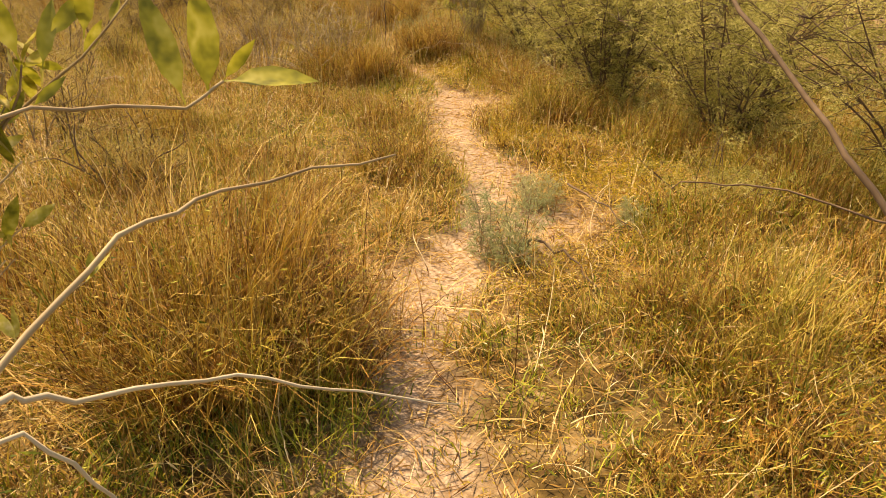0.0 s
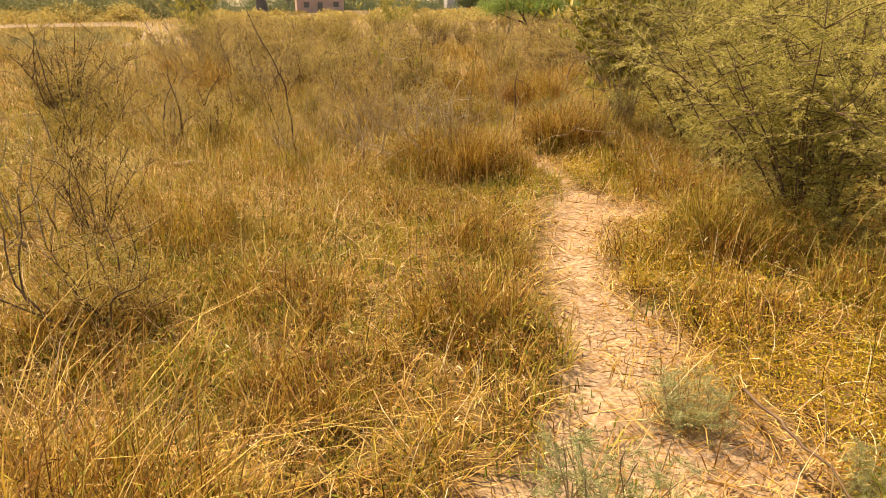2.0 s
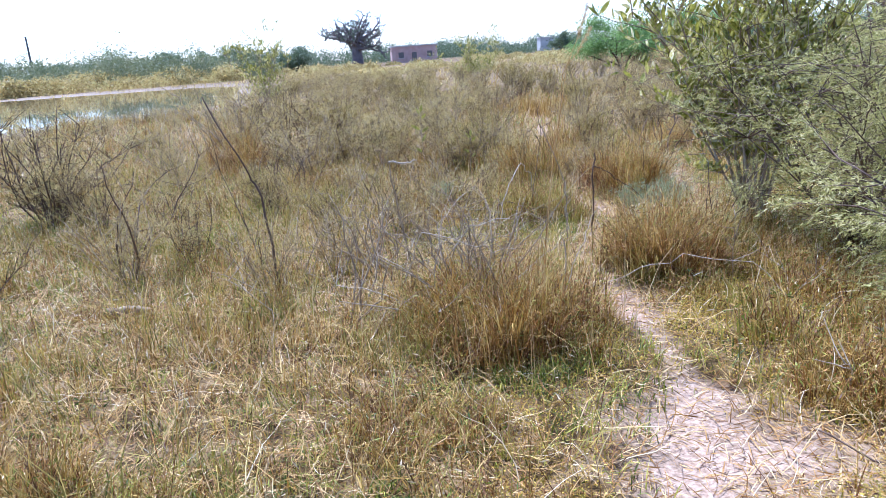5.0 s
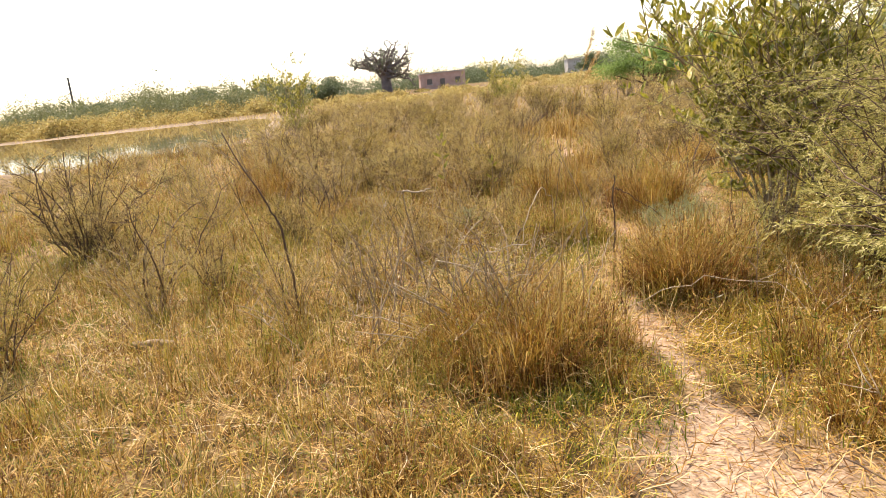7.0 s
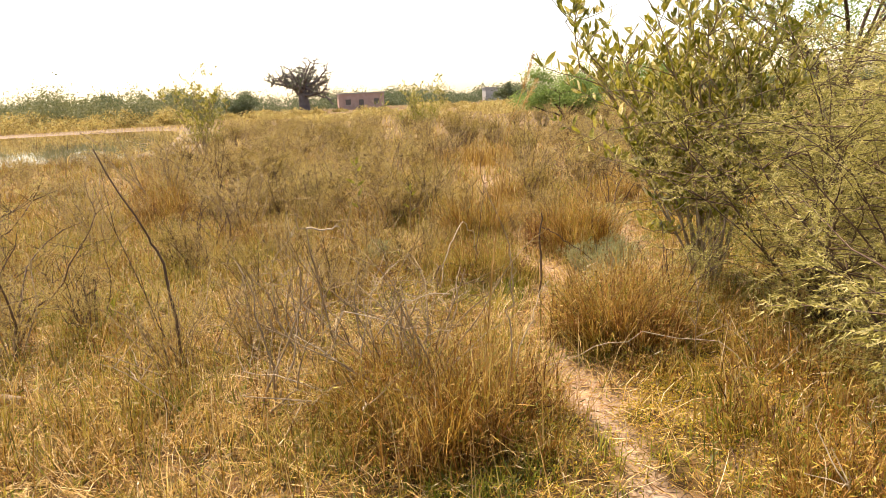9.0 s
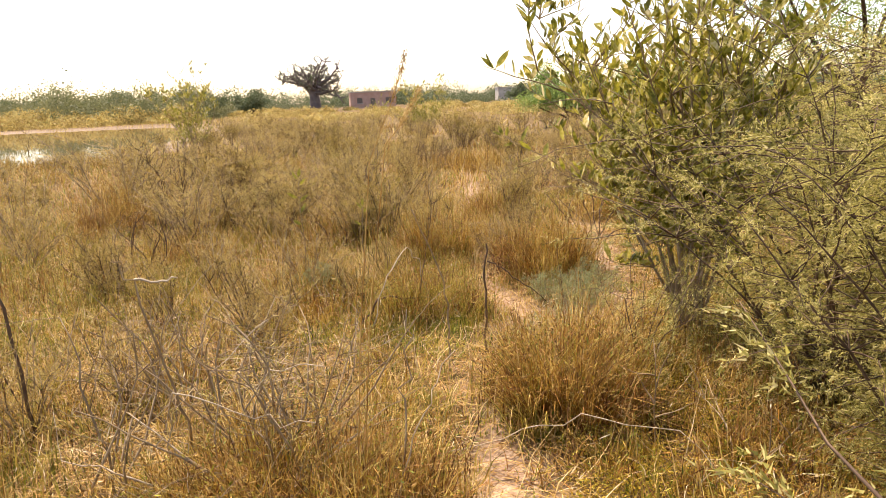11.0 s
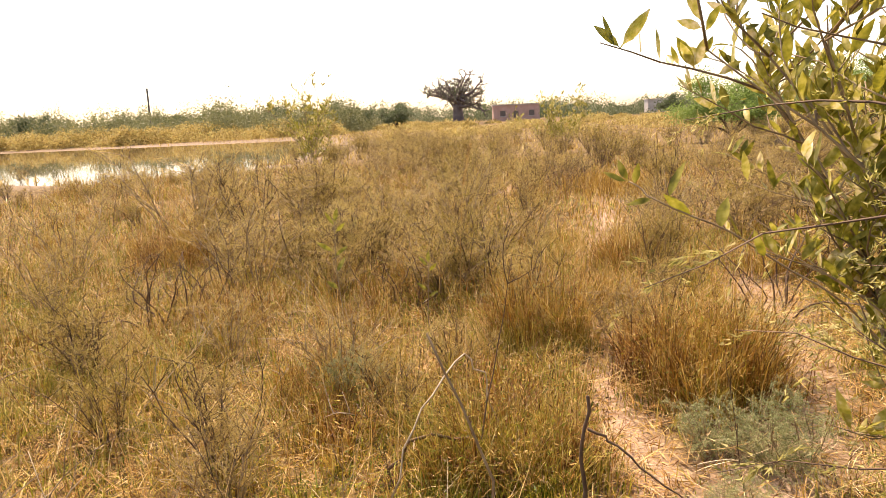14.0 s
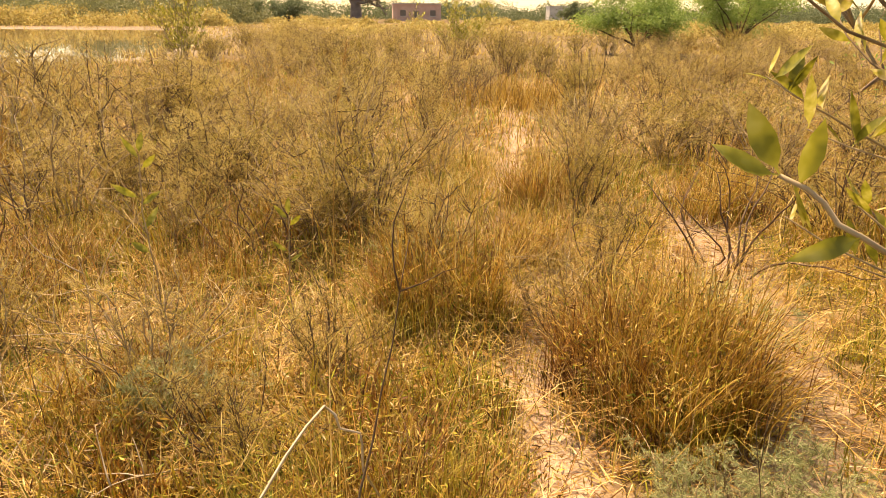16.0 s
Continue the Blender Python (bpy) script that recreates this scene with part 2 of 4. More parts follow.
def tube(pts, r0, r1, sides=5):
    pts = np.asarray(pts, float)
    n = len(pts)
    d = np.gradient(pts, axis=0)
    d /= np.linalg.norm(d, axis=1, keepdims=True) + 1e-9
    up = np.array([0.31, 0.77, 0.55])
    s = np.cross(d, up)
    s /= np.linalg.norm(s, axis=1, keepdims=True) + 1e-9
    q = np.cross(s, d)
    r = np.linspace(r0, r1, n)[:, None, None]
    a = np.linspace(0, 2 * np.pi, sides, endpoint=False)
    ring = np.cos(a)[None, :, None] * s[:, None] + np.sin(a)[None, :, None] * q[:, None]
    V = (pts[:, None] + ring * r).reshape(-1, 3)
    T = []
    for i in range(n - 1):
        for k in range(sides):
            p0, p1 = i * sides + k, i * sides + (k + 1) % sides
            T += [(p0, p1, p0 + sides), (p1, p1 + sides, p0 + sides)]
    V = np.concatenate([V, pts[-1:] + d[-1:] * r1, pts[:1]])
    e = len(V) - 2
    for k in range(sides):
        T.append(((n - 1) * sides + k, (n - 1) * sides + (k + 1) % sides, e))
        T.append(((k + 1) % sides, k, e + 1))
    return V, np.array(T)


def arc(p, d, length, n, curl, rng, lift=0.0):
    """A wandering line from p along d: used for stems, limbs and twigs."""
    p, d = np.array(p, float), np.array(d, float)
    d /= np.linalg.norm(d)
    out = [p.copy()]
    for _ in range(n):
        d = d + rng.normal(0, curl, 3) + np.array([0, 0, lift])
        d /= np.linalg.norm(d)
        p = p + d * length / n
        out.append(p.copy())
    return np.array(out)


# ---- the lie of the land ----
LAGOON = np.array([(-90, 52), (-40, 42), (-22, 34), (-15, 29.5), (-11.5, 27), (-9.2, 28.5), (-8.6, 33), (-9.6, 44), (-12, 60), (-16, 70), (-24, 73), (-34, 74), (-60, 80), (-110, 80)], float)
TRAIL = np.array([(-2.2, -6), (-1.5, -2.9), (-1.25, -1.86), (-1.0, -1.22), (-0.6, -0.82), (-0.12, -0.32), (0.26, 0.15), (0.42, 0.55), (0.58, 1.2), (0.8, 1.75), (1.12, 2.3), (1.27, 2.75), (1.3, 3.5), (1.5, 4.7), (1.8, 5.4), (2.05, 6.6), (2.17, 7.8), (2.28, 9.0), (2.9, 11.6), (4.0, 16.2), (5, 20)], float)
SPUR = np.array([(1.9, 5.2), (2.75, 6.1), (3.2, 7.2), (3.6, 8.5), (4.1, 10)], float)


def seg_dist(x, y, line, closed=False):
    best = np.full(np.shape(x), 1e9)
    pts = np.vstack([line, line[:1]]) if closed else line
    for (ax, ay), (bx, by) in zip(pts[:-1], pts[1:]):
        dx, dy = bx - ax, by - ay
        t = np.clip(((x - ax) * dx + (y - ay) * dy) / (dx * dx + dy * dy), 0, 1)
        best = np.minimum(best, np.hypot(x - ax - t * dx, y - ay - t * dy))
    return best


def shore(x, y):
    """Metres to the water's edge, negative in the lagoon."""
    inside = np.zeros(np.shape(x), bool)
    pts = np.vstack([LAGOON, LAGOON[:1]])
    for (ax, ay), (bx, by) in zip(pts[:-1], pts[1:]):
        cross = ((ay > y) != (by > y)) & (x < (bx - ax) * (y - ay) / (by - ay + 1e-12) + ax)
        inside ^= cross
    d = seg_dist(x, y, LAGOON, True)
    return np.where(inside, -d, d)


def trail_mask(x, y):
    """How bare the ground is: the trodden line, its spur and the open sandy spots."""
    w = np.where(y > 2.6, 0.11, 0.17) + 0.05 * np.sin(x * 3.1 + y * 2.3) + 0.04 * np.sin(y * 5.7) + 0.025 * np.sin(y * 13.1 + x * 9)
    a = np.clip(1.2 - seg_dist(x, y, TRAIL) / w * 0.62, 0, 1) * (1 - 0.5 * np.exp(-((y - 4.7) / 0.7) ** 2))
    b = np.clip(0.95 - seg_dist(x, y, SPUR) / 0.3 * 0.7, 0, 0.9)
    c = np.clip(1.2 - np.hypot(x - 0.15, (y + 0.5) * 1.2) / 0.5, 0, 0.8)
    d = 0.8 * np.clip(1.3 - np.hypot(x - 1.95, (y - 17.6) * 0.6) / 0.9, 0, 1)
    e = np.clip(1.15 - np.hypot((x - 1.3) * 0.8, (y - 2.1) * 1.2) / 0.42, 0, 0.85)
    return np.maximum(np.maximum(np.maximum(a, b), e), np.maximum(c, d))


def land(x, y):
    z = 0.018 * np.sin(1.7 * x + 0.6 * y) * np.sin(1.3 * y - 0.4 * x) + 0.010 * np.sin(5.1 * x + 1.1) * np.sin(4.3 * y)
    z = z - 0.03 * trail_mask(x, y)
    s = np.clip((shore(x, y) + 3) / 8.0, 0, 1)
    return z - 0.5 * (1 - s * s * (3 - 2 * s))


def spaced(lo, hi, step, end, grow):
    a, d = list(np.arange(lo, hi + step / 2, step)), step
    up, dn = [hi], [lo]
    while up[-1] < end:
        d *= grow
        up.append(up[-1] + d)
        dn.append(dn[-1] - d)
    return np.array(dn[:0:-1] + a + up[1:])


gx, gy = spaced(-4, 6, 0.1, 1600, 1.15), spaced(-5, 13, 0.1, 1600, 1.13)
GX, GY = np.meshgrid(gx, gy)
GZ = land(GX, GY)
nx = len(gx)
ii, jj = np.meshgrid(np.arange(nx - 1), np.arange(len(gy) - 1))
q = (jj * nx + ii).ravel()
ground_me = tri_mesh("ground", np.stack([GX, GY, GZ], -1).reshape(-1, 3), np.concatenate([np.stack([q, q + 1, q + nx], 1), np.stack([q + 1, q + nx + 1, q + nx], 1)]))
for key, val in (("bare", trail_mask(GX, GY)), ("mud", np.clip(1.15 - np.abs(shore(GX, GY)) / 5, 0, 1) * (GX < 0))):
    ground_me.attributes.new(key, "FLOAT", "POINT").data.foreach_set("value", val.astype(np.float32).ravel())
ground_me.polygons.foreach_set("use_smooth", np.ones(len(ground_me.polygons), bool))
tagged(part("ground", ground_me, SOIL), "dry sandy ground with a trodden bare footpath", "ground", kind="structure")

wb = bmesh.new()
wb.faces.new([wb.verts.new((x, y, -0.16)) for x, y in ((-130, 4), (-5, 4), (-5, 70), (-130, 70))])
tagged(part("water", wb, water_mat()), "shallow brown lagoon water mirroring the pale sky", "lagoon", kind="structure")

# ---- grass cover ----


def scatter(n, x0, x1, y0, y1, rng):
    P = np.stack([rng.uniform(x0, x1, n), rng.uniform(y0, y1, n)], 1)
    return P[shore(P[:, 0], P[:, 1]) > 0.5]


def lumps(x, y, k, s):
    return 0.5 + 0.25 * (np.sin(x * k + s) * np.sin(y * k * 1.13 + 1.7 * s) + np.sin((x + y) * k * 0.61 + 2.2 * s) * np.sin((x - y) * k * 0.77 - s))


def cover(name, mat, P, h, w, rng, label, lean=0.5, bend=0.5):
    z = land(P[:, 0], P[:, 1])
    n = len(P)
    V, T = blades(np.column_stack([P, z - 0.005]), h, w, rng.uniform(0, 2 * np.pi, n), np.abs(rng.normal(0, lean, n)), np.abs(rng.normal(0, bend, n)), rng)
    return tagged(part(name, tri_mesh(name, V, T), mat), label, "grass", kind="stuff")


def near_cover():
    """Tufts of short grass: each tuft has its own height, hue and lean, with gaps between."""
    rng = np.random.default_rng(11)
    C = scatter(19000, -3.8, 4.8, -4.8, 11.5, rng)
    x, y = C[:, 0], C[:, 1]
    bare = trail_mask(x, y)
    keep = rng.random(len(C)) > np.clip(bare * 1.02, 0, 0.95)
    keep &= rng.random(len(C)) < 0.38 + 0.95 * lumps(x, y, 2.1, 0.4)
    C, bare = C[keep], bare[keep]
    x, y = C[:, 0], C[:, 1]
    moist = np.exp(-((seg_dist(x, y, TRAIL + np.array([0.75, 0])) / 0.42) ** 2)) * (y > -1.2) * (y < 5.5)
    moist += 0.8 * np.exp(-(np.hypot(x - 3.5, y - 8.3) / 0.8) ** 2)
    moist += 0.9 * np.exp(-(np.hypot(x - 1.9, y - 3.4) / 0.55) ** 2) + 0.8 * np.exp(-(np.hypot(x - 0.9, y + 0.2) / 0.5) ** 2)
    moist += 0.6 * np.clip(lumps(x, y, 1.1, 7.0) - 0.35, 0, 1) * (y < 7) * (x > -2.2)
    green = lumps(x, y, 1.3, 3.0) + 0.5 * np.exp(-(np.hypot(x + 1.4, y + 1.9) / 0.8) ** 2) + 0.25 * (x < -1.2) + 1.3 * np.exp(-(np.hypot(x - 0.75, y - 2.95) / 0.5) ** 2) + 1.2 * np.exp(-(np.hypot(x - 1.35, y - 5.6) / 0.55) ** 2)
    pick = rng.random(len(C))
    kind = np.where(pick < 1.1 * moist, 2, np.where(pick < 1.1 * moist + 0.75 * np.clip(green - 0.15, 0, 1), 3, np.where(rng.random(len(C)) < 0.36, 0, 1)))
    kind = np.where((kind == 2) & (bare > 0.25), 0, kind)
    kind = np.where((kind == 1) & (rng.random(len(C)) < 0.42 + 0.2 * (y > 4.5)), 4, kind)
    for k, (name, mat, h0, h1, per, spread, lean, bend, label) in enumerate((
        ("straw_grass", STRAW, 0.05, 0.17, 18, 0.07, 1.1, 1.0, "pale dead straw grass lying on the ground"),
        ("golden_grass", GOLD, 0.08, 0.26, 18, 0.05, 0.55, 0.65, "dry golden grass standing over the ground"),
        ("yellow_undergrowth", YELLOW, 0.03, 0.12, 110, 0.095, 0.8, 0.6, "low yellow creeping undergrowth beside the path"),
        ("green_grass", GREEN, 0.04, 0.14, 20, 0.06, 0.5, 0.5, "short green grass among dry straw"),
        ("olive_grass", OLIVE, 0.12, 0.34, 12, 0.06, 0.35, 0.5, "thin olive grass standing among the straw"),
    )):
        Q = C[kind == k]
        m = len(Q)
        th = rng.uniform(0.5, 1.3, m) * (0.5 + 0.9 * lumps(Q[:, 0], Q[:, 1], 1.7, 1.0))
        ta = rng.uniform(0, 2 * np.pi, m)
        Q2 = np.repeat(Q, per, 0) + rng.normal(0, spread, (m * per, 2))
        n = len(Q2)
        h = np.repeat(th, per) * rng.uniform(h0, h1, n) * (1 - 0.45 * trail_mask(Q2[:, 0], Q2[:, 1]))
        if k == 2:
            n = len(Q2)
            D = rng.normal(0, 1, (n, 3)) + np.array([0, 0, 0.6])
            V, T = chips(np.column_stack([Q2, land(Q2[:, 0], Q2[:, 1]) + h * rng.random(n)]), D, rng.uniform(0.009, 0.022, n), rng.uniform(0.003, 0.007, n), rng)
            tagged(part(name, tri_mesh(name, V, T), mat), label, "undergrowth", kind="stuff")
            continue
        V, T = blades(np.column_stack([Q2, land(Q2[:, 0], Q2[:, 1]) - 0.005]), h, rng.uniform(0.0025, 0.007, n), np.repeat(ta, per) + rng.normal(0, 1.3, n), np.abs(rng.normal(0, lean, n)), np.abs(rng.normal(0, bend, n)), rng)
        tagged(part(name, tri_mesh(name, V, T), mat), label, "grass", kind="stuff")


def far_cover():
    rng = np.random.default_rng(12)
    for name, mat, n, box, h0, h1, w in (
        ("meadow_straw", STRAW, 26000, (-9, 14, 9, 26), 0.08, 0.3, 0.009),
        ("meadow_gold", GOLD, 26000, (-9, 14, 9, 26), 0.08, 0.34, 0.010),
        ("meadow_green", GREEN, 22000, (-9, 14, 9, 26), 0.06, 0.25, 0.010),
        ("shore_grass", GREEN, 16000, (-9, -3.2, -2, 14), 0.03, 0.14, 0.007),
        ("shore_straw", STRAW, 11000, (-9, -3.2, -2, 14), 0.03, 0.14, 0.007),
        ("side_grass", GOLD, 9000, (4.4, 12, -4, 12), 0.1, 0.35, 0.010),
        ("plain_grass", SPRIG, 26000, (-40, 70, 24, 100), 0.15, 0.5, 0.05),
    ):
        P = scatter(n, *box, rng)
        P = P[rng.random(len(P)) < 0.3 + lumps(P[:, 0], P[:, 1], 0.9, 2.0)]
        cover(name, mat, P, rng.uniform(h0, h1, len(P)), rng.uniform(w * 0.6, w * 1.4, len(P)), rng, "dry savanna grass over the plain")


def litter():
    rng = np.random.default_rng(13)
    P = scatter(110000, -3.4, 4.4, -4.6, 9, rng)
    P = P[rng.random(len(P)) < 0.35 + 0.85 * lumps(P[:, 0], P[:, 1], 3.3, 5.0)]
    n = len(P)
    a = rng.uniform(0, 2 * np.pi, n)
    D = np.stack([np.cos(a), np.sin(a), rng.normal(0.05, 0.14, n)], 1)
    V, T = chips(np.column_stack([P, land(P[:, 0], P[:, 1]) + rng.uniform(0.003, 0.02, n)]), D, rng.uniform(0.03, 0.2, n) * rng.uniform(0.4, 1, n), rng.uniform(0.003, 0.007, n), rng)
    tagged(part("straw_litter", tri_mesh("straw_litter", V, T), STRAW), "broken straw stems littered over the sandy path", "straw", kind="stuff")


def tangle_of_straw(name, mat, n, box, l0, l1, r0, r1, w, k, seed, label):
    """Long bleached stems that have fallen over each other: curved ribbons arching above the ground."""
    rng = np.random.default_rng(seed)
    P = scatter(n, *box, rng)
    keep = rng.random(len(P)) < 0.12 + 1.1 * lumps(P[:, 0], P[:, 1], k, seed * 0.7) ** 1.5
    keep &= rng.random(len(P)) > 0.8 * trail_mask(P[:, 0], P[:, 1])
    P = P[keep]
    n = len(P)
    a, L = rng.uniform(0, 2 * np.pi, n), rng.uniform(l0, l1, n) * rng.uniform(0.5, 1, n)
    turn, rise, tip = rng.normal(0, 1.1, n), rng.uniform(r0, r1, n), rng.uniform(0, 1.3, n)
    z0 = land(P[:, 0], P[:, 1])
    line, side = [], []
    x, y = P[:, 0].copy(), P[:, 1].copy()
    for i in range(6):
        f = i / 5
        h = a + turn * f
        line.append(np.stack([x, y, z0 + 0.006 + rise * (1.6 * f - tip * f * f) + rng.normal(0, 0.006, n)], 1))
        side.append(np.stack([-np.sin(h), np.cos(h), rng.normal(0, 0.4, n)], 1) * (w * (1.05 - 0.75 * f) * 0.5))
        x, y = x + np.cos(h) * L / 5, y + np.sin(h) * L / 5
    line, side = np.stack(line, 1), np.stack(side, 1)
    V = np.stack([line - side, line + side], 2).reshape(-1, 3)
    t = np.array([[2 * i + c for c in tri] for i in range(5) for tri in ((0, 1, 2), (1, 3, 2))])
    T = (np.arange(n)[:, None, None] * 12 + t).reshape(-1, 3)
    tagged(part(name, tri_mesh(name, V, T), mat), label, "straw", kind="stuff")


def culms(name, mat, n, box, seed, label):
    """Thin single stems left standing, with a ragged seed tip on many."""
    rng = np.random.default_rng(seed)
    P = scatter(n, *box, rng)
    P = P[(rng.random(len(P)) < lumps(P[:, 0], P[:, 1], 1.9, seed) ** 2 * 2) & (trail_mask(P[:, 0], P[:, 1]) < 0.1)]
    n = len(P)
    H = rng.uniform(0.22, 0.62, n)
    az, lean = rng.uniform(0, 2 * np.pi, n), np.abs(rng.normal(0, 0.28, n))
    base = np.column_stack([P, land(P[:, 0], P[:, 1]) - 0.005])
    V, T = blades(base, H, rng.uniform(0.002, 0.004, n), az, lean, np.abs(rng.normal(0, 0.2, n)), rng, True)
    m = n // 2
    tip = base[:m] + np.stack([np.cos(az[:m]) * lean[:m] * 0.6, np.sin(az[:m]) * lean[:m] * 0.6, np.full(m, 0.8)], 1) * H[:m, None]
    Q = np.repeat(tip, 7, 0) + rng.normal(0, 1, (m * 7, 3)) * np.array([0.006, 0.006, 0.03])
    V2, T2 = chips(Q, rng.normal(0, 0.5, Q.shape) + np.array([0, 0, 1.0]), rng.uniform(0.01, 0.028, len(Q)), rng.uniform(0.0025, 0.005, len(Q)), rng)
    V, T = join_arrays([(V, T), (V2, T2)])
    tagged(part(name, tri_mesh(name, V, T), mat), label, "grass", kind="stuff")


def grass_bits(name, mat, n, seed, label):
    """Short broken blades caught in the standing grass."""
    rng = np.random.default_rng(seed)
    P = scatter(n, -3.4, 4.2, -4.2, 10, rng)
    P = P[(rng.random(len(P)) < 0.15 + lumps(P[:, 0], P[:, 1], 2.6, seed)) & (trail_mask(P[:, 0], P[:, 1]) < 0.3)]
    n = len(P)
    V, T = chips(np.column_stack([P, land(P[:, 0], P[:, 1]) + 0.01 + 0.2 * rng.random(n) ** 1.6]), rng.normal(0, 1, (n, 3)), rng.uniform(0.015, 0.06, n), rng.uniform(0.003, 0.007, n), rng)
    tagged(part(name, tri_mesh(name, V, T), mat), label, "grass", kind="stuff")


def yellow_patch():
    rng = np.random.default_rng(14)
    P = np.stack([4.1 + rng.normal(0, 0.45, 1800), 16.3 + rng.normal(0, 0.8, 1800)], 1)
    cover("yellow_grass", GOLD, P, rng.uniform(0.12, 0.45, 1800), rng.uniform(0.008, 0.016, 1800), rng, "patch of bright yellow grass in the plain", 0.3, 0.3)


yellow_patch()
near_cover()
far_cover()
litter()
tangle_of_straw("fallen_straw", STRAW, 15000, (-3.2, 3.4, -3.6, 8.5), 0.14, 0.5, 0.02, 0.16, 0.0048, 1.6, 15, "long bleached straw stems fallen in a tangle")
tangle_of_straw("bleached_straw", PALESTRAW, 5200, (-3.2, 3.4, -3.6, 8.5), 0.12, 0.42, 0.02, 0.2, 0.0042, 1.2, 16, "sun-bleached pale stems lying over the grass")
tangle_of_straw("brown_straw", BROWN, 6000, (-3.2, 3.4, -3.6, 8.5), 0.12, 0.4, 0.01, 0.12, 0.005, 2.3, 17, "rusty brown dead stems matted in the grass")
tangle_of_straw("meadow_thatch", STRAW, 9000, (-7, 10, 8, 20), 0.2, 0.7, 0.05, 0.3, 0.009, 1.0, 18, "straw stems leaning in the far grass")
grass_bits("broken_blade", GOLD, 60000, 23, "short broken golden blades caught in the grass")
grass_bits("green_blade", GREEN, 34000, 24, "short green blades among the dry grass")
grass_bits("pale_blade", PALESTRAW, 22000, 25, "short bleached blades caught in the grass")
culms("standing_culm", STRAW, 5200, (-3.2, 3.6, -3.4, 10), 19, "thin dry stems standing above the grass")
culms("brown_culm", BROWN, 2000, (-3.2, 3.6, -3.4, 10), 20, "thin rusty stems standing above the grass")

# ---- tussocks ----


def tussock(x, y, R, H, n, seed, mat=GOLD, label="dry golden-brown grass tussock with a dark reddish base", wet=0.0, group=""):
    """An untidy bunch of grass built from many leaning sheaves, with thatch and green shoots at its foot."""
    rng = np.random.default_rng(seed)
    root = tagged(new("grass_tussock"), label, "tussock", group)
    root.location = (x, y, float(land(np.array(x), np.array(y))))

    def tuft(name, m, k, h0, h1, rad, lean, bend, w, sheaves=26):
        sa, sr = rng.uniform(0, 2 * np.pi, sheaves), rad * np.sqrt(rng.random(sheaves))
        sh = rng.uniform(0.4, 1.25, sheaves) * (1.1 - 0.3 * sr / rad)
        sd, sl = sa + rng.normal(0, 1.5, sheaves), rng.uniform(0.05, 1.1, sheaves) ** 1.3
        i = rng.integers(0, sheaves, k)
        P = np.stack([sr[i] * np.cos(sa[i]), sr[i] * np.sin(sa[i]), np.full(k, -0.01)], 1)
        P[:, :2] += rng.normal(0, rad * 0.13, (k, 2))
        V, T = blades(P, rng.uniform(h0, h1, k) * sh[i], rng.uniform(w * 0.6, w * 1.3, k), sd[i] + rng.normal(0, 0.95, k), np.abs(lean * sl[i] + rng.normal(0, lean * 0.3, k)), bend * np.abs(rng.normal(0, 0.8, k)), rng, n > 300)
        tagged(part(name, tri_mesh(name, V, T), m, root), kind="stuff")

    tuft("grass_tuft", mat, int(n * 0.6), H * 0.5, H * 1.1, R * 0.85, 0.55, 0.45, 0.0043)
    tuft("olive_tuft", OLIVE, int(n * 0.32), H * 0.45, H, R * 0.9, 0.6, 0.5, 0.0043)
    tuft("thatch", BROWN, int(n * 0.85), H * 0.15, H * 0.82, R * 0.8, 0.55, 0.5, 0.005)
    tuft("culm_tuft", STRAW, int(n * 0.07), H * 0.8, H * 1.45, R * 0.75, 0.22, 0.3, 0.003)
    tuft("rusty_tuft", BROWN, int(n * 0.09), H * 0.5, H * 1.15, R * 0.95, 0.4, 0.5, 0.0034)
    tuft("skirt", STRAW, int(n * 0.35), H * 0.2, H * 0.5, R, 1.0, 1.1, 0.005)
    tuft("green_shoot", GREEN, int(n * (0.42 + wet)), H * 0.1, H * (0.3 + 0.5 * wet), R * 1.05, 0.4, 0.4, 0.0045)
    # broken blades and leaf bits caught all through the bunch
    for m, share in ((GOLD, 0.9), (GREEN, 0.45), (BROWN, 0.5)):
        k = int(n * share)
        a, u = rng.uniform(0, 2 * np.pi, k), rng.random(k) ** 0.8
        r = R * (0.75 + 0.35 * u) * np.sqrt(rng.random(k))
        P = np.stack([r * np.cos(a), r * np.sin(a), u * H * 0.8 * (1 - 0.35 * (r / R) ** 2)], 1) + rng.normal(0, 0.015, (k, 3))
        V, T = chips(P, rng.normal(0, 1, (k, 3)) + np.array([0, 0, 0.4]), rng.uniform(0.012, 0.045, k), rng.uniform(0.003, 0.007, k), rng)
        tagged(part("leaf_bit", tri_mesh("leaf_bit", V, T), m, root), kind="stuff")
    return root


